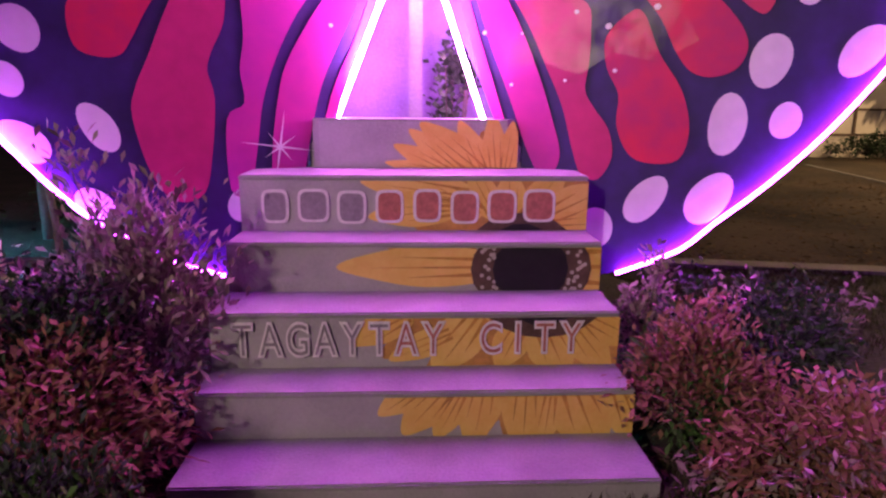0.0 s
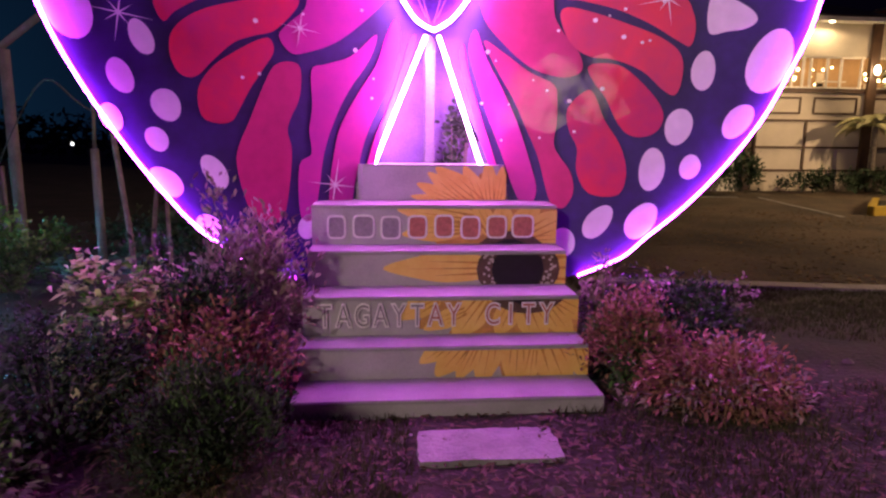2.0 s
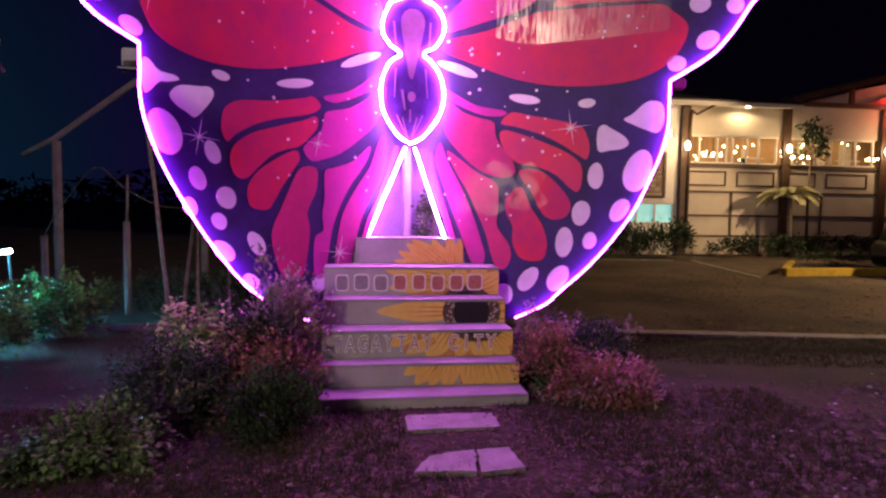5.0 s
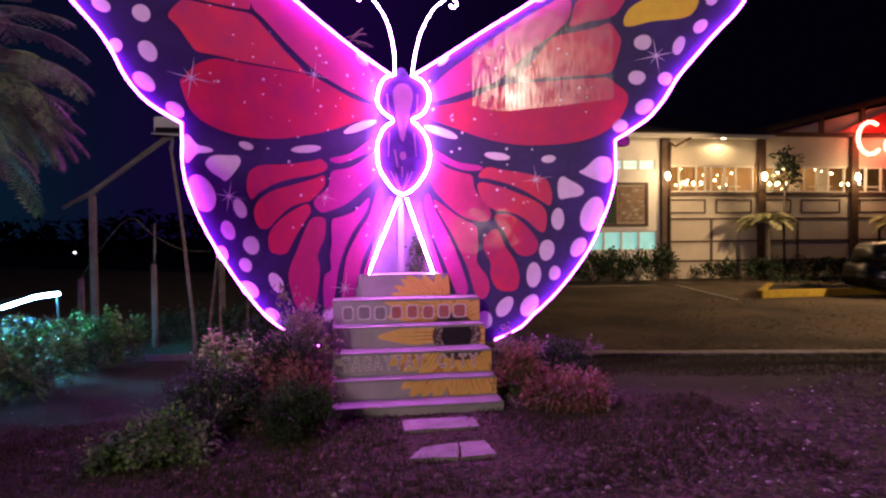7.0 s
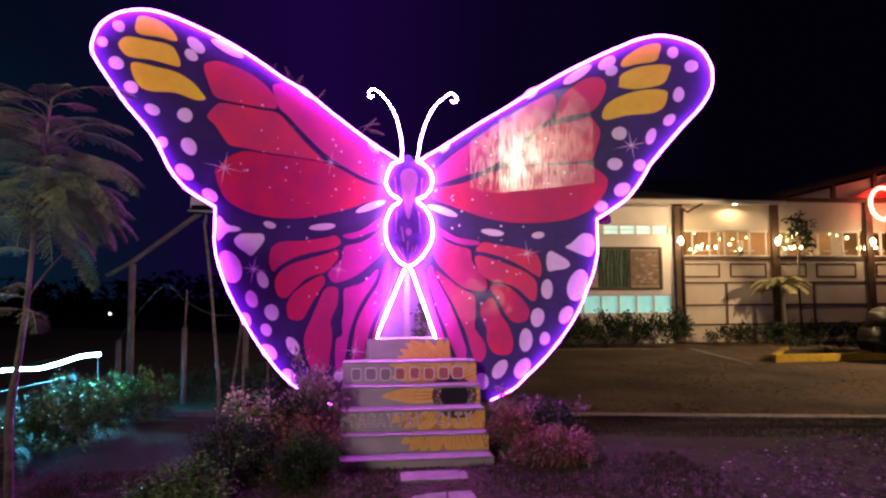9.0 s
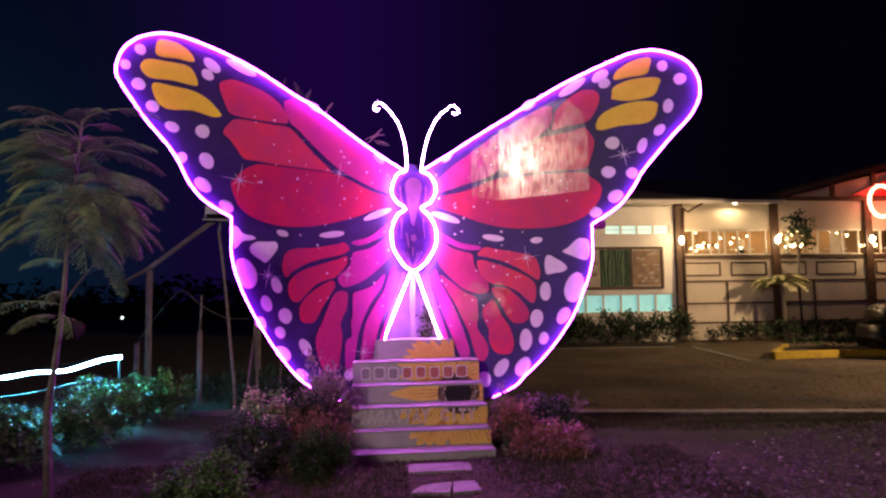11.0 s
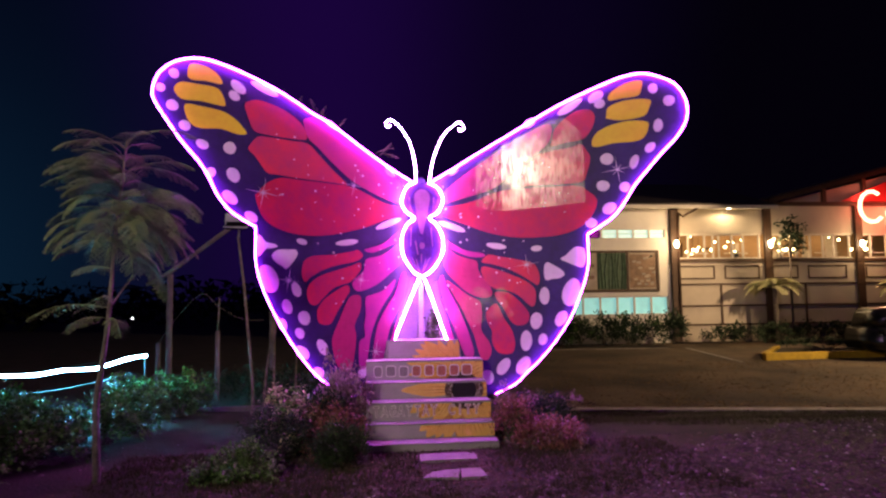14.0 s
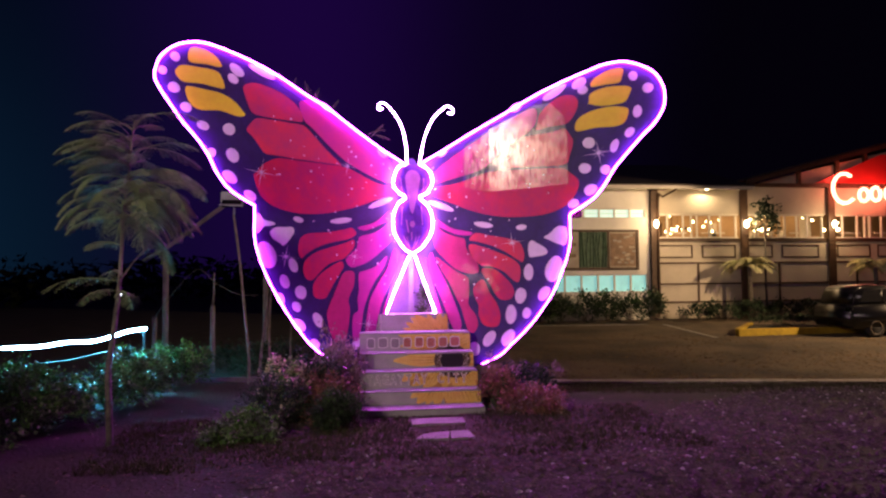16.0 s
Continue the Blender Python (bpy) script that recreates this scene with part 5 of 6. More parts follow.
single("edging_board", box(-3.56, -2.2, 2.88, 2.93, -0.02, 0.10, 0.01), "post", "low weathered edging board along the back of the plot", "edging")
for i, (hx, hy, s) in enumerate(((-1.75, 3.3, 0.62), (-2.35, 3.7, 0.5), (-3.0, 4.5, 0.45))):
    bush("back_shrub", (hx, hy, 0), (0.45, 0.3, s), (("foliage", "dark_green", 1.0),), "dark low shrub behind the sculpture", clumps=40, per=40, length=0.07, width=0.02, seed=90 + i, spread=0.07)

# ---- far woods ----
# unseen woods, added as a dark screen before the ground's far edge
rnd = random.Random(77)
verts, faces = [], []
for i in range(16000):
    a = rnd.uniform(-1.25, 2.0)
    d = rnd.uniform(34, 60)
    x, y = -math.sin(a) * d, math.cos(a) * d
    top = 3.2 + 2.0 * noise.noise((x * 0.12, y * 0.12, 0)) + (-0.8 if x < 0 else -0.6)
    if 3 < x < 60 and y > 0:
        y += 20
    z = rnd.random() ** 0.7 * max(1.0, top)
    s = rnd.uniform(0.12, 0.34)
    n = len(verts)
    c = Vector((x, y, z))
    e = [Vector((rnd.gauss(0, s), rnd.gauss(0, s), rnd.gauss(0, s * 0.8))) for _ in range(3)]
    verts += [c + v for v in e]
    faces.append((n, n + 1, n + 2))
tagged(soup("far_woods", verts, faces, "far_leaf"), "dark distant woods added to hide the horizon", "woods", kind="stuff")

# ---- restaurant building ----
BY = 14.5
house = thing("restaurant_building", (11.5, BY, 0), "cream rendered restaurant with dark posts and a lit terrace", "building")


def wall(name, x0, x1, z0, z1, material="wall", y=BY, thick=0.2, label=""):
    return part(name, box(x0, x1, y, y + thick, z0, z1), material, house, label)


# white wing with mural, clerestory and low windows
W0, W1 = 2.5, 9.72
wall("white_wall", W0, W1, -0.1, 0.92, "white_wall", label="white rendered wall")
wall("white_wall", W0, W1, 1.53, 3.58, "white_wall")
wall("white_wall", W0, W1, 3.90, 4.72, "white_wall")
wall("white_wall", 9.60, W1, 0.92, 1.53, "white_wall")
wall("white_wall", W0, 5.9, 0.92, 1.53, "white_wall")
wall("white_wall", 9.57, W1, 3.58, 3.90, "white_wall")
wall("white_wall", W0, 7.25, 3.58, 3.90, "white_wall")


def window(x0, x1, z0, z1, pane, bars, y=BY, bar=0.03):
    w = part("window", box(x0, x1, y + 0.11, y + 0.13, z0, z1), pane, house, "lit window")
    part("sill", box(x0 - 0.03, x1 + 0.03, y - 0.04, y + 0.02, z0 - 0.05, z0 - 0.002, 0.008), "frame_white", w)
    for i in range(bars + 1):
        x = x0 + (x1 - x0) * i / bars
        part("mullion", box(x - bar, x + bar, y + 0.02, y + 0.09, z0, z1), "frame_white", w)
    part("head_frame", box(x0, x1, y + 0.03, y + 0.085, z1 - bar * 1.4, z1), "frame_white", w)
    return w


window(5.9, 9.60, 0.92, 1.53, "teal_pane", 6)
w = window(7.25, 9.57, 3.58, 3.90, "pale_pane", 4)
part("transom", box(7.25, 9.57, BY + 0.03, BY + 0.08, 3.71, 3.735), "frame_white", w)
mural = thing("wall_mural", (7.9, BY, 2.4), "framed mural board with green canes on brown", "mural")
part("board", box(5.6, 9.22, BY - 0.05, BY - 0.01, 1.75, 3.07), "mural_pale", mural)
part("green_panel", box(7.02, 8.06, BY - 0.057, BY - 0.0515, 1.78, 3.04), "bamboo", mural, "dark green panel behind the canes")
part("brown_panel", box(8.2, 9.14, BY - 0.062, BY - 0.052, 1.83, 2.99), "mural", mural)
for x0, x1, z0, z1 in ((5.55, 9.27, 3.05, 3.13), (5.55, 9.27, 1.69, 1.77), (9.17, 9.27, 1.77, 3.05), (8.08, 8.16, 1.77, 3.05)):
    part("frame", box(x0, x1, BY - 0.08, BY - 0.02, z0, z1, 0.008), "timber", mural)
mr = random.Random(3)
for i in range(9):
    x = 7.1 + i * 0.115 + mr.uniform(-.02, .02)
    part("cane", tube([(x, BY - 0.062, 1.78), (x + mr.uniform(-.05, .05), BY - 0.06, 2.4), (x + mr.uniform(-.08, .08), BY - 0.06, 3.04)], mr.uniform(0.016, 0.034), 6), "bamboo", mural)
for i, (x0, x1, z) in enumerate(((6.30, 6.90, 2.60), (6.10, 6.90, 2.2))):
    part("lettering_bar", box(x0, x1, BY - 0.072, BY - 0.063, z - 0.06, z + 0.06, 0.004), "mural", mural)
for i in range(22):
    x, z = mr.uniform(8.3, 9.1), mr.uniform(1.9, 2.95)
    part("painted_stone", box(x - 0.07, x + 0.07, BY - 0.067, BY - 0.0625 + 0.0001 * i, z - 0.035, z + 0.035, 0.003), "mural_pale" if i % 2 else "kerb", mural)

# terrace: parapet with panels, posts, windows, room
T0, T1 = 9.98, 23.5
wall("parapet_wall", T0, T1, -0.1, 2.70, "wall", label="cream rendered parapet wall")
wall("upper_wall", T0, T1, 3.72, 4.72, "wall")
wall("floor_band", T0, T1, 2.70, 2.82, "timber", y=BY - 0.06, thick=0.26, label="dark timber rail")
for z in (1.92, 1.16, 0.50):
    part("wall_batten", box(T0, T1, BY - 0.04, BY - 0.002, z - 0.03, z + 0.03), "timber", house)
for x in (11.57, 14.79, 18.0):
    part("wall_batten", box(x - 0.03, x + 0.03, BY - 0.042, BY - 0.003, 0.53, 1.89), "timber", house)
for x0, x1 in ((10.03, 11.36), (11.73, 13.06), (13.55, 14.55), (14.92, 16.45), (17.2, 18.6), (18.9, 20.3)):
    for a, b, z0, z1 in ((x0, x1, 2.53, 2.58), (x0, x1, 2.10, 2.15), (x0, x0 + 0.05, 2.15, 2.53), (x1 - 0.05, x1, 2.15, 2.53)):
        part("panel_moulding", box(a, b, BY - 0.03, BY - 0.002, z0, z1, 0.006), "timber", house)
for x in (9.85, 13.36, 16.92, 20.4):
    part("post", box(x - 0.14, x + 0.14, BY - 0.16, BY - 0.05, -0.05, 4.58 if x < 11 else 5.0, 0.012), "timber", house, "dark timber post")
for base in (9.98, 13.50, 17.06):
    end = base + 3.24
    k = 0
    x = base
    while x < end:
        part("window_post", box(x, x + 0.05, BY + 0.02, BY + 0.10, 2.82, 3.72), "frame_white", house)
        x += (0.42, 0.62, 0.32, 0.22, 0.5)[k % 5]
        k += 1
    part("window_rail", box(base, end, BY + 0.03, BY + 0.09, 3.66, 3.72), "frame_white", house)
    part("window_rail", box(base, end, BY + 0.03, BY + 0.09, 2.82, 2.87), "frame_white", house)
    for j in range(2):
        a = base + 0.3 + j * 1.5
        part("balustrade_rail", box(a, a + 0.9, BY + 0.035, BY + 0.085, 3.0, 3.04), "frame_white", house)
part("room_back", box(T0, T1, 18.4, 18.5, 2.6, 4.8), "interior", house, "warm back wall of the terrace room")
part("room_floor", box(T0, T1, BY + 0.2, 18.4, 2.6, 2.68), "timber", house)
part("room_ceiling", box(T0, T1, BY + 0.2, 18.4, 4.72, 4.8), "interior", house)
for x in (T0 - 0.05, T1):
    part("room_side", box(x, x + 0.05, BY + 0.2, 18.4, 2.6, 4.8), "interior", house)
br = random.Random(8)
for i in range(30):
    x, y, z = br.uniform(10.2, 19.5), br.uniform(15.2, 18.0), br.uniform(3.15, 3.75)
    r = br.choice((0.03, 0.04, 0.055))
    lampshade = thing("pendant_bulb", (x, y, z), "small warm bulb hanging in the terrace room", "bulb", "bulbs in the terrace room")
    part("bulb", bowl((x, y, z), r, r, r, 1), "bulb", lampshade)
    part("cord", box(x - 0.004, x + 0.004, y - 0.004, y + 0.004, z + r, 4.72), "timber", lampshade)
for x in (12.15, 15.6, 18.7):
    ch = thing("chandelier", (x, 16.6, 3.3), "warm ring of bulbs hanging in the terrace room", "chandelier", "chandeliers in the terrace room")
    part("rod", box(x - 0.01, x + 0.01, 16.59, 16.61, 3.35, 4.72), "timber", ch)
    part("ring", tube([(x + 0.3 * math.cos(k * 0.5236), 16.6 + 0.3 * math.sin(k * 0.5236), 3.34) for k in range(12)], 0.02, 6, closed=True), "timber", ch)
    for k in range(6):
        part("bulb", bowl((x + 0.3 * math.cos(k * 1.047), 16.6 + 0.3 * math.sin(k * 1.047), 3.29), 0.055, 0.055, 0.07, 1), "bulb", ch)
for i in range(10):
    x = br.uniform(10.2, 19.5)
    part("interior_panel", box(x, x + br.uniform(0.2, 0.7), 18.34, 18.39, 2.7, br.uniform(3.3, 4.2)), br.choice(("timber", "mural", "frame_white")), house)
# roof
part("eaves_board", box(W0, 13.4, BY - 0.75, BY - 0.69, 4.54, 4.68), "frame_white", house, "pale eaves board")
part("soffit", box(W0, 13.4, BY - 0.69, BY + 0.2, 4.61, 4.65), "white_wall", house)
part("roof", slab([(W0, BY - 0.78, 4.69), (13.4, BY - 0.78, 4.69), (13.4, 19.0, 6.3), (W0, 19.0, 6.3)], Vector((0, 0, -0.04))), "roof", house, "dark sheet roof")
GX, GZ = 19.6, 6.35
part("gable_wall", slab([(13.3, BY, 4.72), (25.9, BY, 4.72), (GX, BY, GZ - 0.15)], Vector((0, 0.15, 0))), "wall", house, "cream gable")
for x0, z0, x1, z1 in ((13.2, 4.74, GX, GZ), (26.0, 4.74, GX, GZ)):
    part("barge_board", slab([(x0, BY - 0.6, z0), (x1, BY - 0.6, z1), (x1, BY - 0.6, z1 + 0.16), (x0, BY - 0.6, z0 + 0.16)], Vector((0, 0.08, 0))), "timber", house)
    part("gable_roof", slab([(x0, BY - 0.65, z0 + 0.17), (x1, BY - 0.65, z1 + 0.17), (x1, 20.0, z1 + 0.17), (x0, 20.0, z0 + 0.17)], Vector((0, 0, 0.06))), "roof", house)
part("tie_beam", box(13.3, 26, BY - 0.2, BY - 0.06, 4.72, 4.86, 0.01), "timber", house)
for x in (15.6, 17.2, 18.4):
    top = 4.74 + (x - 13.2) * (GZ - 4.74) / (GX - 13.2)
    part("king_post", box(x - 0.07, x + 0.07, BY - 0.19, BY - 0.07, 4.86, top), "timber", house)
part("rain_pipe", tube(spline([(10.45, BY - 0.66, 4.56), (10.4, BY - 0.6, 4.5), (10.1, BY - 0.3, 4.3), (9.97, BY - 0.2, 4.1), (9.97, BY - 0.2, 0.1)], steps=3), 0.04, 7), "timber", house)
for x in (9.85, 13.36, 16.92):
    sc = thing("wall_lamp", (x, BY - 0.22, 3.3), "glowing warm wall lamp on a dark post", "wall lamp", "lamps on the terrace posts")
    part("shade", bowl((x, BY - 0.27, 3.33), 0.08, 0.08, 0.14), "sconce", sc, "glowing glass")
    part("bracket", box(x - 0.03, x + 0.03, BY - 0.2, BY - 0.155, 3.2, 3.46, 0.006), "timber", sc)
single("eaves_downlight", bowl((11.76, BY - 0.4, 4.59), 0.07, 0.07, 0.04), "sconce", "small round downlight under the eaves", "downlight")
sign = thing("neon_sign", (18.2, BY - 0.5, 4.6), "red glowing script sign on the gable", "sign")
# added board, coloured red for the sign's glow on the gable behind it
part("backing", slab([(16.2, BY - 0.22, 4.88), (23.0, BY - 0.22, 4.88), (GX + 0.6, BY - 0.22, GZ - 0.35), (GX - 0.6, BY - 0.22, GZ - 0.35)], Vector((0, 0.02, 0))), "gable_glow_red", sign)
ellipse = lambda cx, cz, rx, rz, a0, a1: [(cx + rx * math.cos(radians(a0 + (a1 - a0) * i / 10)), BY - 0.42, cz + rz * math.sin(radians(a0 + (a1 - a0) * i / 10))) for i in range(11)]
for stroke, r in ((ellipse(17.25, 4.66, 0.48, 0.56, 55, 315), 0.065), (ellipse(18.05, 4.42, 0.2, 0.24, 0, 350), 0.06), (ellipse(18.55, 4.46, 0.2, 0.26, 60, 400), 0.06), (ellipse(19.15, 4.48, 0.2, 0.26, 0, 350), 0.06)):
    part("tube_stroke", tube(stroke, r, 8), "sign_tube", sign, "glowing tube stroke", smooth=True)
lamp("sign_glow", "AREA", SET_BACK @ Vector((18.2, BY - 1.2, 4.6)), SET_BACK @ Vector((18.2, BY, 4.7)), 28, (1.0, 0.08, 0.05), 2.0, 0.6)

# planting at the building's foot
for i in range(6):
    bush("foundation_shrub", (5.2 + i * 0.8, 13.4, 0), (0.5, 0.4, 0.85), (("foliage", "dark_green", 0.8), ("fresh_foliage", "green", 0.2)), "dark loose shrub along the white wall", clumps=34, per=26, length=0.16, width=0.03, seed=40 + i, spread=0.1)
for i in range(8):
    bush("low_hedge", (10.9 + i * 1.05, 13.4, 0), (0.62, 0.4, 0.5), (("foliage", "dark_green", 1.0),), "low clipped dark hedge below the terrace", "hedge", clumps=34, per=24, length=0.13, width=0.03, seed=50 + i, spread=0.08)
bush("island_plants", (IX + 2.9, IY + 1.2, IZ + 0.18), (1.8, 0.7, 0.3), (("foliage", "dark_green", 1.0),), "low dark planting in the traffic island", "plant", clumps=60, per=26, length=0.12, width=0.02, seed=60, spread=0.08)


def palm(at, height, label, seed, fronds=26, size=0.9):
    r2 = random.Random(seed)
    x, y, z0 = at
    ob = thing("palm", at, label, "palm")
    part("trunk", tube([(x, y, z0 - 0.05), (x + 0.02, y, z0 + height * 0.5), (x, y, z0 + height)], [0.10, 0.08, 0.07], 8), "bark", ob, smooth=True)
    v, f, st = [], [], []
    for i in range(fronds):
        a = i * 6.283 / fronds + r2.uniform(-0.2, 0.2)
        frond(r2, Vector((x, y, z0 + height)), Vector((math.cos(a), math.sin(a), r2.uniform(0.5, 1.3))), size * r2.uniform(0.8, 1.1), v, f, st, droop=1.5, dense=4, broad=0.02)
    soup("crown", v, f, "cream_leaf", ob)["kind"] = "stuff"
    bm = bmesh.new()
    for s in st:
        tube(s, 0.008, 4, bm)
    part("stalkwork", bm, "cream_leaf", ob)["kind"] = "stuff"


palm((13.0, 13.6, 0), 1.75, "small palm with yellowish fronds before the terrace", 5, size=1.1)
palm((17.9, 13.5, 0), 1.7, "small palm with yellowish fronds beside the sign", 6, size=1.1)
terrace_tree = bush("terrace_tree", (13.75, 13.75, 2.85), (0.45, 0.4, 1.25), (("foliage", "dark_green", 1.0),), "dark small tree against the lit terrace windows", "tree", clumps=32, per=18, length=0.16, width=0.05, seed=70, spread=0.09)
part("trunk", tube([(13.75, 13.75, -0.05), (13.72, 13.75, 1.6), (13.75, 13.75, 3.1)], [0.05, 0.04, 0.03], 7), "bark", terrace_tree, smooth=True)

# ---- parked car ----
CX, CY, CZ = 14.3, 11.1, -0.48
car = thing("car", (CX + 2.1, CY, CZ), "black glossy parked sport utility car with tinted windows", "car")


def profile(pts, y0, y1, inset=0.0):
    return slab([(CX + x, y0, z) for x, z in pts], Vector((0, y1 - y0, 0)))


hull = [(0.0, 0.42), (0.0, 0.72), (0.07, 1.05), (1.5, 1.08), (3.3, 1.08), (4.25, 1.0), (4.4, 0.75), (4.38, 0.42), (4.0, 0.3), (0.25, 0.3)]
bm = profile(hull, CY - 0.85, CY + 0.85)
bmesh.ops.bevel(bm, geom=bm.edges[:], offset=0.07, segments=3, affect="EDGES")
part("hull", bm, "car", car, smooth=True)
bm = profile([(0.10, 1.02), (0.32, 1.52), (0.5, 1.62), (1.5, 1.66), (2.5, 1.62), (3.3, 1.08)], CY - 0.70, CY + 0.70)
bmesh.ops.bevel(bm, geom=bm.edges[:], offset=0.06, segments=3, affect="EDGES")
part("cabin", bm, "car", car, smooth=True)
part("side_window", profile([(0.42, 1.14), (0.55, 1.46), (1.15, 1.53), (1.15, 1.14)], CY - 0.712, CY - 0.69), "car_glass", car, "tinted side window")
part("side_window", profile([(1.22, 1.14), (1.22, 1.53), (2.4, 1.52), (2.95, 1.14)], CY - 0.712, CY - 0.69), "car_glass", car)
part("tail_light", box(CX - 0.005, CX + 0.16, CY - 0.84, CY - 0.6, 0.84, 1.0, 0.02), "car_glass", car, "unlit dark tail light")
part("door_handle", box(CX + 1.75, CX + 1.92, CY - 0.875, CY - 0.845, 0.96, 0.99, 0.006), "car_glass", car, "dark handle")
part("trim_strip", box(CX + 0.3, CX + 3.9, CY - 0.862, CY - 0.84, 0.56, 0.59, 0.004), "car_glass", car)
for wx in (0.85, 3.45):
    for wy in (CY - 0.84, CY + 0.64):
        bm = bmesh.new()
        bmesh.ops.create_cone(bm, cap_ends=True, segments=28, radius1=0.32, radius2=0.32, depth=0.2)
        bmesh.ops.transform(bm, verts=bm.verts, matrix=Matrix.Translation((CX + wx, wy + 0.1, 0.35)) @ Matrix.Rotation(math.pi / 2, 4, "X"))
        bmesh.ops.bevel(bm, geom=[e for e in bm.edges if len(e.link_faces) == 2 and max(len(f.verts) for f in e.link_faces) > 4], offset=0.03, segments=2, affect="EDGES")
        wheel = part("wheel", bm, "tyre", car, "black tyre", smooth=True)
        part("rim", tube([(CX + wx + 0.2 * math.cos(k * 0.3927), wy - 0.003, 0.35 + 0.2 * math.sin(k * 0.3927)) for k in range(16)], 0.025, 6, closed=True), "chrome", wheel)

car.matrix_basis = Matrix.Translation((CX + 2.1, CY, 0.0))
for ob in car.children:
    ob.matrix_parent_inverse = Matrix.Translation((-CX - 2.1, -CY, 0.03))
car.location.z = CZ

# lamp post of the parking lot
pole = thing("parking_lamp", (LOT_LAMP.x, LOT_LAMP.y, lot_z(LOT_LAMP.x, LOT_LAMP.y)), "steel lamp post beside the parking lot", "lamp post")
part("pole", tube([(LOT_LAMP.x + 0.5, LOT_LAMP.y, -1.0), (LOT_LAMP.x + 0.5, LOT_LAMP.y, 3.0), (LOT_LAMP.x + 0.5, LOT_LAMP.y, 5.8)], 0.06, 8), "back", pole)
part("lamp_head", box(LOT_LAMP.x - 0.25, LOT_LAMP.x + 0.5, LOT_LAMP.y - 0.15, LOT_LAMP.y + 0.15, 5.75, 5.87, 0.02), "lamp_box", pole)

# the restaurant and all that stands at its foot, set back to its place
for ob in [o for o in scene.objects if o.parent is None and o.type in ("EMPTY", "MESH") and o.name.split(".")[0] in ("restaurant_building", "wall_mural", "pendant_bulb", "chandelier", "wall_lamp", "eaves_downlight", "neon_sign", "foundation_shrub", "low_hedge", "palm", "terrace_tree")]:
    ob.matrix_basis = SET_BACK @ ob.matrix_basis

# ---- flood light whose reflection shows on the wing ----
fl = thing("flood_light", (FLOOD.x, FLOOD.y, 0), "tall steel pole with a large warm flood light", "flood light")
part("pole", tube([(FLOOD.x - 0.3, FLOOD.y - 0.45, -0.1), (FLOOD.x - 0.3, FLOOD.y - 0.45, 3.0), (FLOOD.x - 0.3, FLOOD.y - 0.45, FLOOD.z + 0.4)], 0.06, 10), "back", fl, smooth=True)
head = slab([(-0.9, 0, -1.05), (0.9, 0, -1.05), (0.9, 0, 1.05), (-0.9, 0, 1.05)], Vector((0, 0.15, 0)))
turn = look(FLOOD, (0.8, 1.0, 2.4)).to_3x3().to_4x4() @ Matrix.Rotation(math.pi / 2, 4, "X")
bmesh.ops.transform(head, verts=head.verts, matrix=Matrix.Translation(FLOOD + Vector((-0.12, -0.2, 0))) @ turn)
part("head", head, "lamp_box", fl, "wide lamp head")

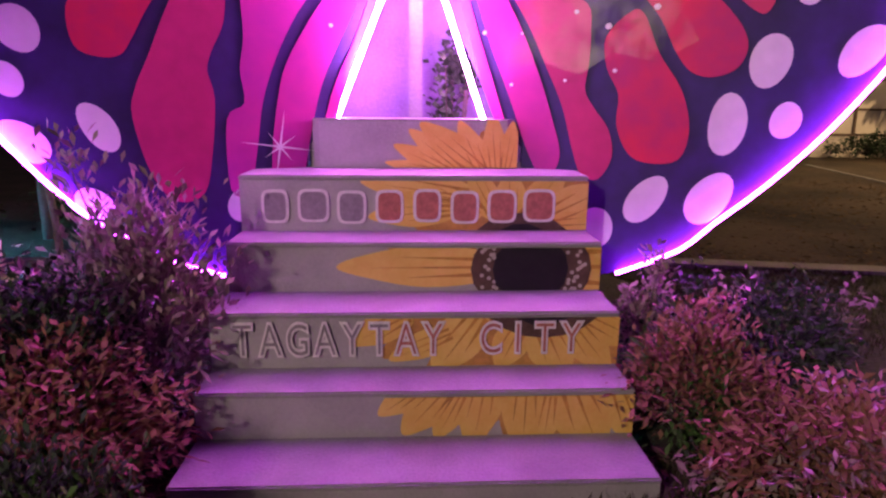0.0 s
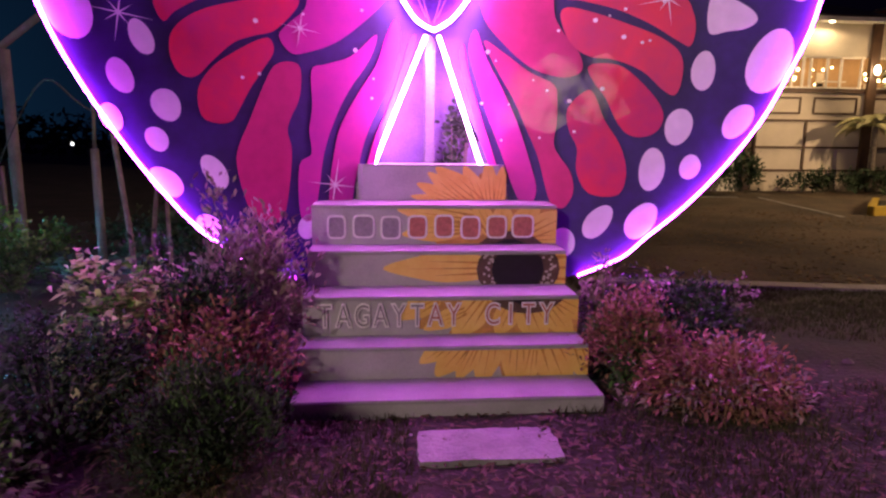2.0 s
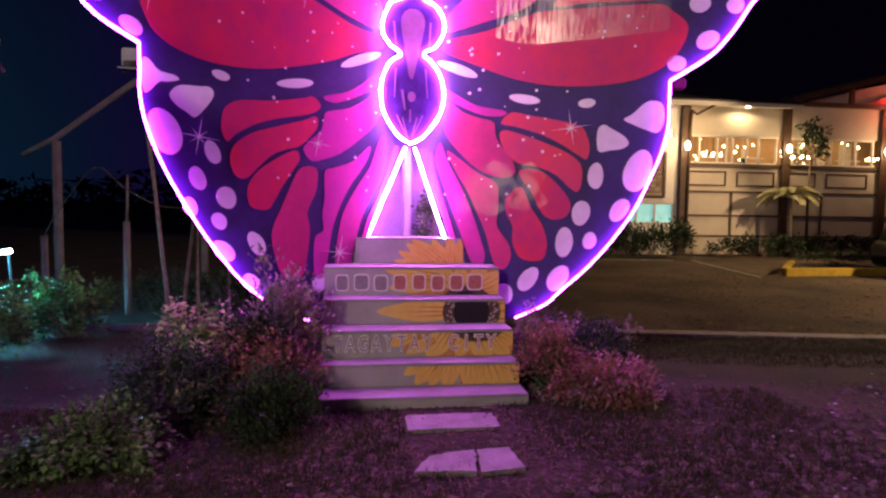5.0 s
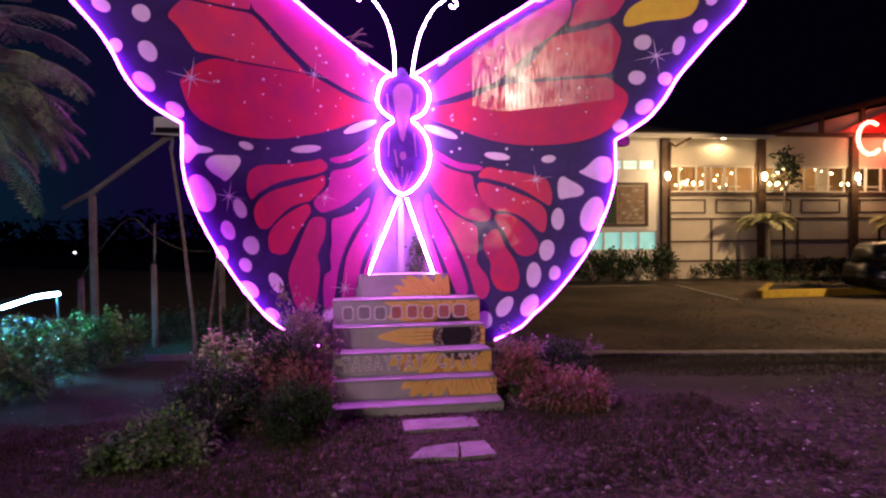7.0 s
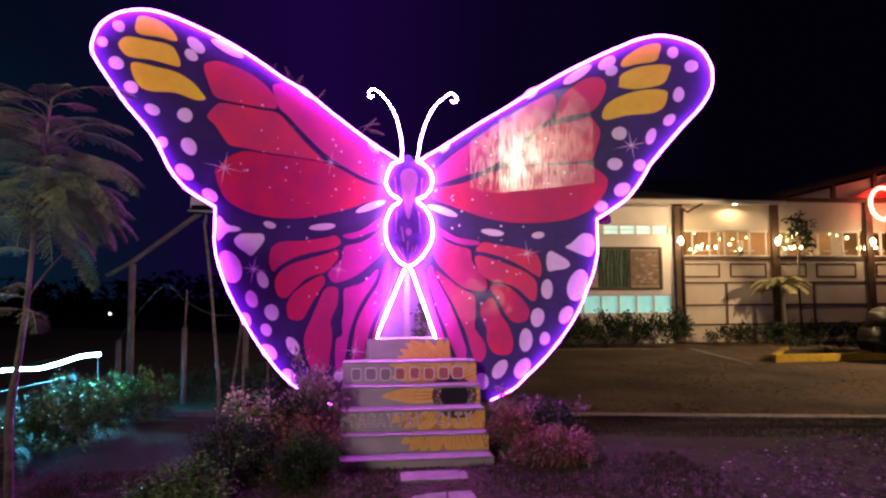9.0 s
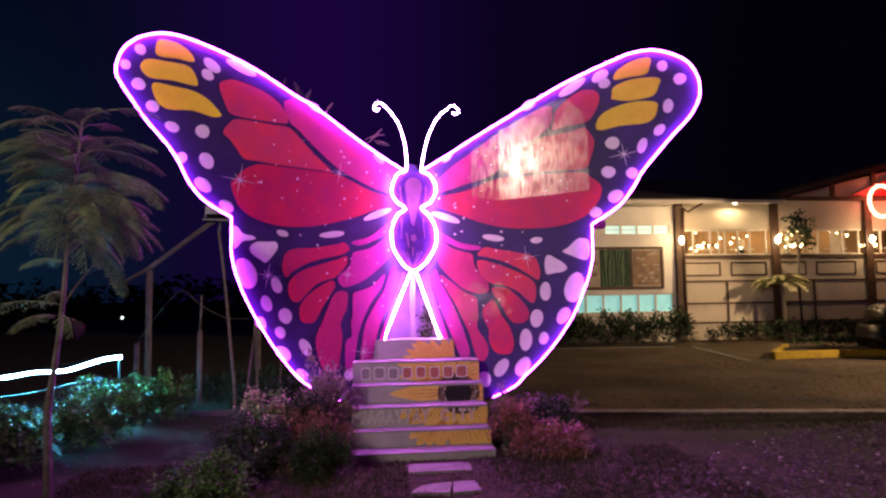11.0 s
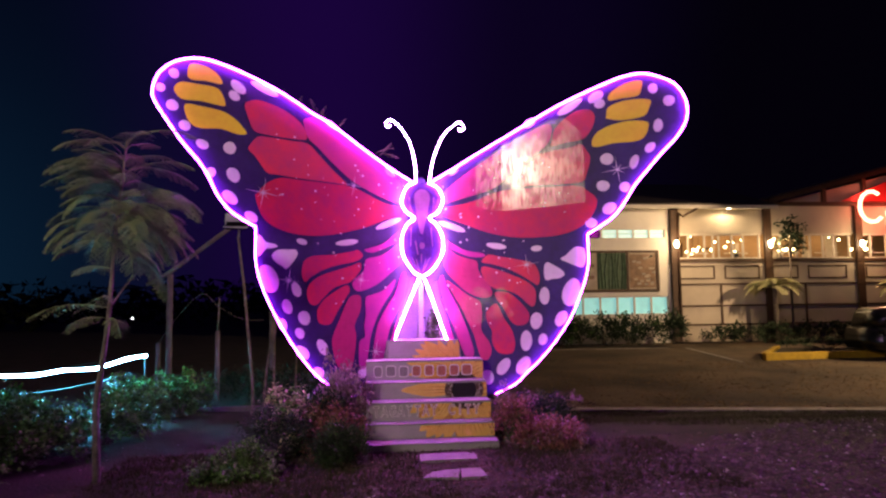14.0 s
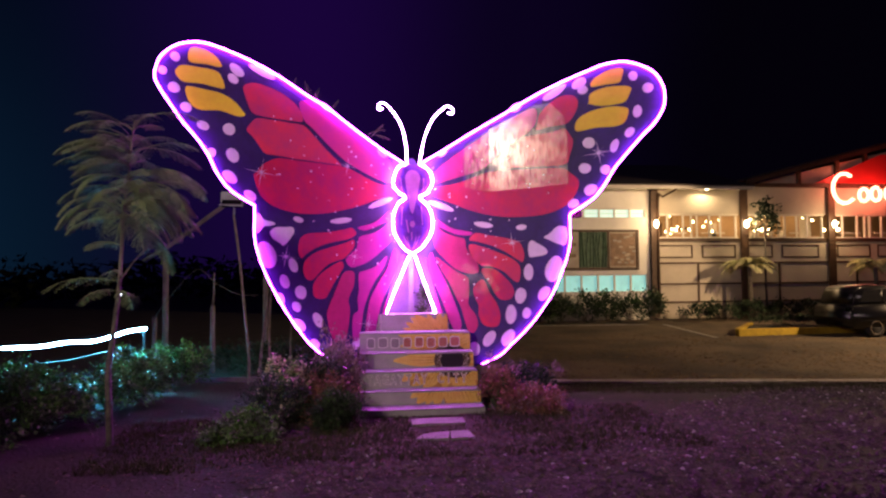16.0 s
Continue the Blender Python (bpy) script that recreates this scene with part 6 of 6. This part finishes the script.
# glossy clear films on the wing that mirror the flood light
def streaky_film(name, tight, broad, low, high, edge, share):
    """Clear film with a sharp and a soft gloss; streaks run down it and its gloss wears away in patches."""
    m = bpy.data.materials.new(name)
    m.use_nodes = True
    nt = m.node_tree
    nt.nodes.clear()
    outp, mixer, clear, g1, g2, both = (nt.nodes.new("ShaderNode" + k) for k in ("OutputMaterial", "MixShader", "BsdfTransparent", "BsdfGlossy", "BsdfGlossy", "MixShader"))
    g1.inputs["Roughness"].default_value, g2.inputs["Roughness"].default_value = tight, broad
    for g in (g1, g2):
        g.inputs["Color"].default_value = (1, 0.95, 0.80, 1)
    both.inputs[0].default_value = share
    tc, mp, streak, blot, rg = (nt.nodes.new("ShaderNode" + k) for k in ("TexCoord", "Mapping", "TexNoise", "TexNoise", "MapRange"))
    mp.inputs["Scale"].default_value = (16, 16, 3.0)
    streak.inputs["Scale"].default_value, streak.inputs["Detail"].default_value = 3.0, 7
    blot.inputs["Scale"].default_value, blot.inputs["Detail"].default_value = 6, 6
    nt.links.new(tc.outputs["Object"], mp.inputs["Vector"])
    nt.links.new(mp.outputs["Vector"], streak.inputs["Vector"])
    nt.links.new(tc.outputs["Object"], blot.inputs["Vector"])
    mean = nt.nodes.new("ShaderNodeMix")
    mean.inputs[0].default_value = edge
    nt.links.new(streak.outputs["Fac"], mean.inputs[2])
    nt.links.new(blot.outputs["Fac"], mean.inputs[3])
    rg.inputs["From Min"].default_value, rg.inputs["From Max"].default_value = 0.40, 0.60
    rg.inputs["To Min"].default_value, rg.inputs["To Max"].default_value = low, high
    nt.links.new(mean.outputs[0], rg.inputs["Value"])
    nt.links.new(rg.outputs["Result"], mixer.inputs[0])
    for a, b in ((g1.outputs[0], both.inputs[1]), (g2.outputs[0], both.inputs[2]), (clear.outputs[0], mixer.inputs[1]), (both.outputs[0], mixer.inputs[2]), (mixer.outputs[0], outp.inputs["Surface"])):
        nt.links.new(a, b)
    return m


M["film"] = streaky_film("streaky_clear_film", 0.185, 0.31, 0.008, 0.048, 0.4, 0.62)
M["worn_film"] = streaky_film("worn_clear_film", 0.21, 0.30, -0.004, 0.022, 0.25, 0.7)
M["dull_film"] = streaky_film("dull_clear_film", 0.30, 0.40, -0.002, 0.013, 0.8, 0.6)
for sheet, material in (
    (((1.03, 2.78), (1.55, 2.80), (1.985, 2.83), (1.985, 3.40), (1.95, 3.72), (1.78, 3.92), (1.60, 3.90), (1.30, 3.76), (1.03, 3.62)), "film"),
    (((0.72, 2.86), (0.90, 2.80), (1.022, 2.78), (1.022, 3.60), (0.86, 3.50), (0.72, 3.42)), "worn_film"),
):
    part("clear_film", slab([wing_at(u, z, 1, 0.016) for u, z in sheet], wing_back(1, 0.002)), material, wings[1], "glossy streaked clear film")
# lower film, added and bellied forward at its foot to catch the flood light
belly = [(u, z, 0.014 + (1.82 - z) * 0.14) for u, z in ((0.34, 1.70), (0.46, 1.77), (0.60, 1.73), (0.72, 1.81), (0.88, 1.76), (1.02, 1.80), (1.14, 1.68), (1.10, 1.56), (1.16, 1.45), (1.02, 1.37), (0.86, 1.41), (0.74, 1.32), (0.58, 1.37), (0.44, 1.34), (0.40, 1.50))]
part("clear_film", slab([wing_at(u, z, 1, d) for u, z, d in belly], wing_back(1, 0.002)), "dull_film", wings[1], "dull clear film added to mirror the flood light")
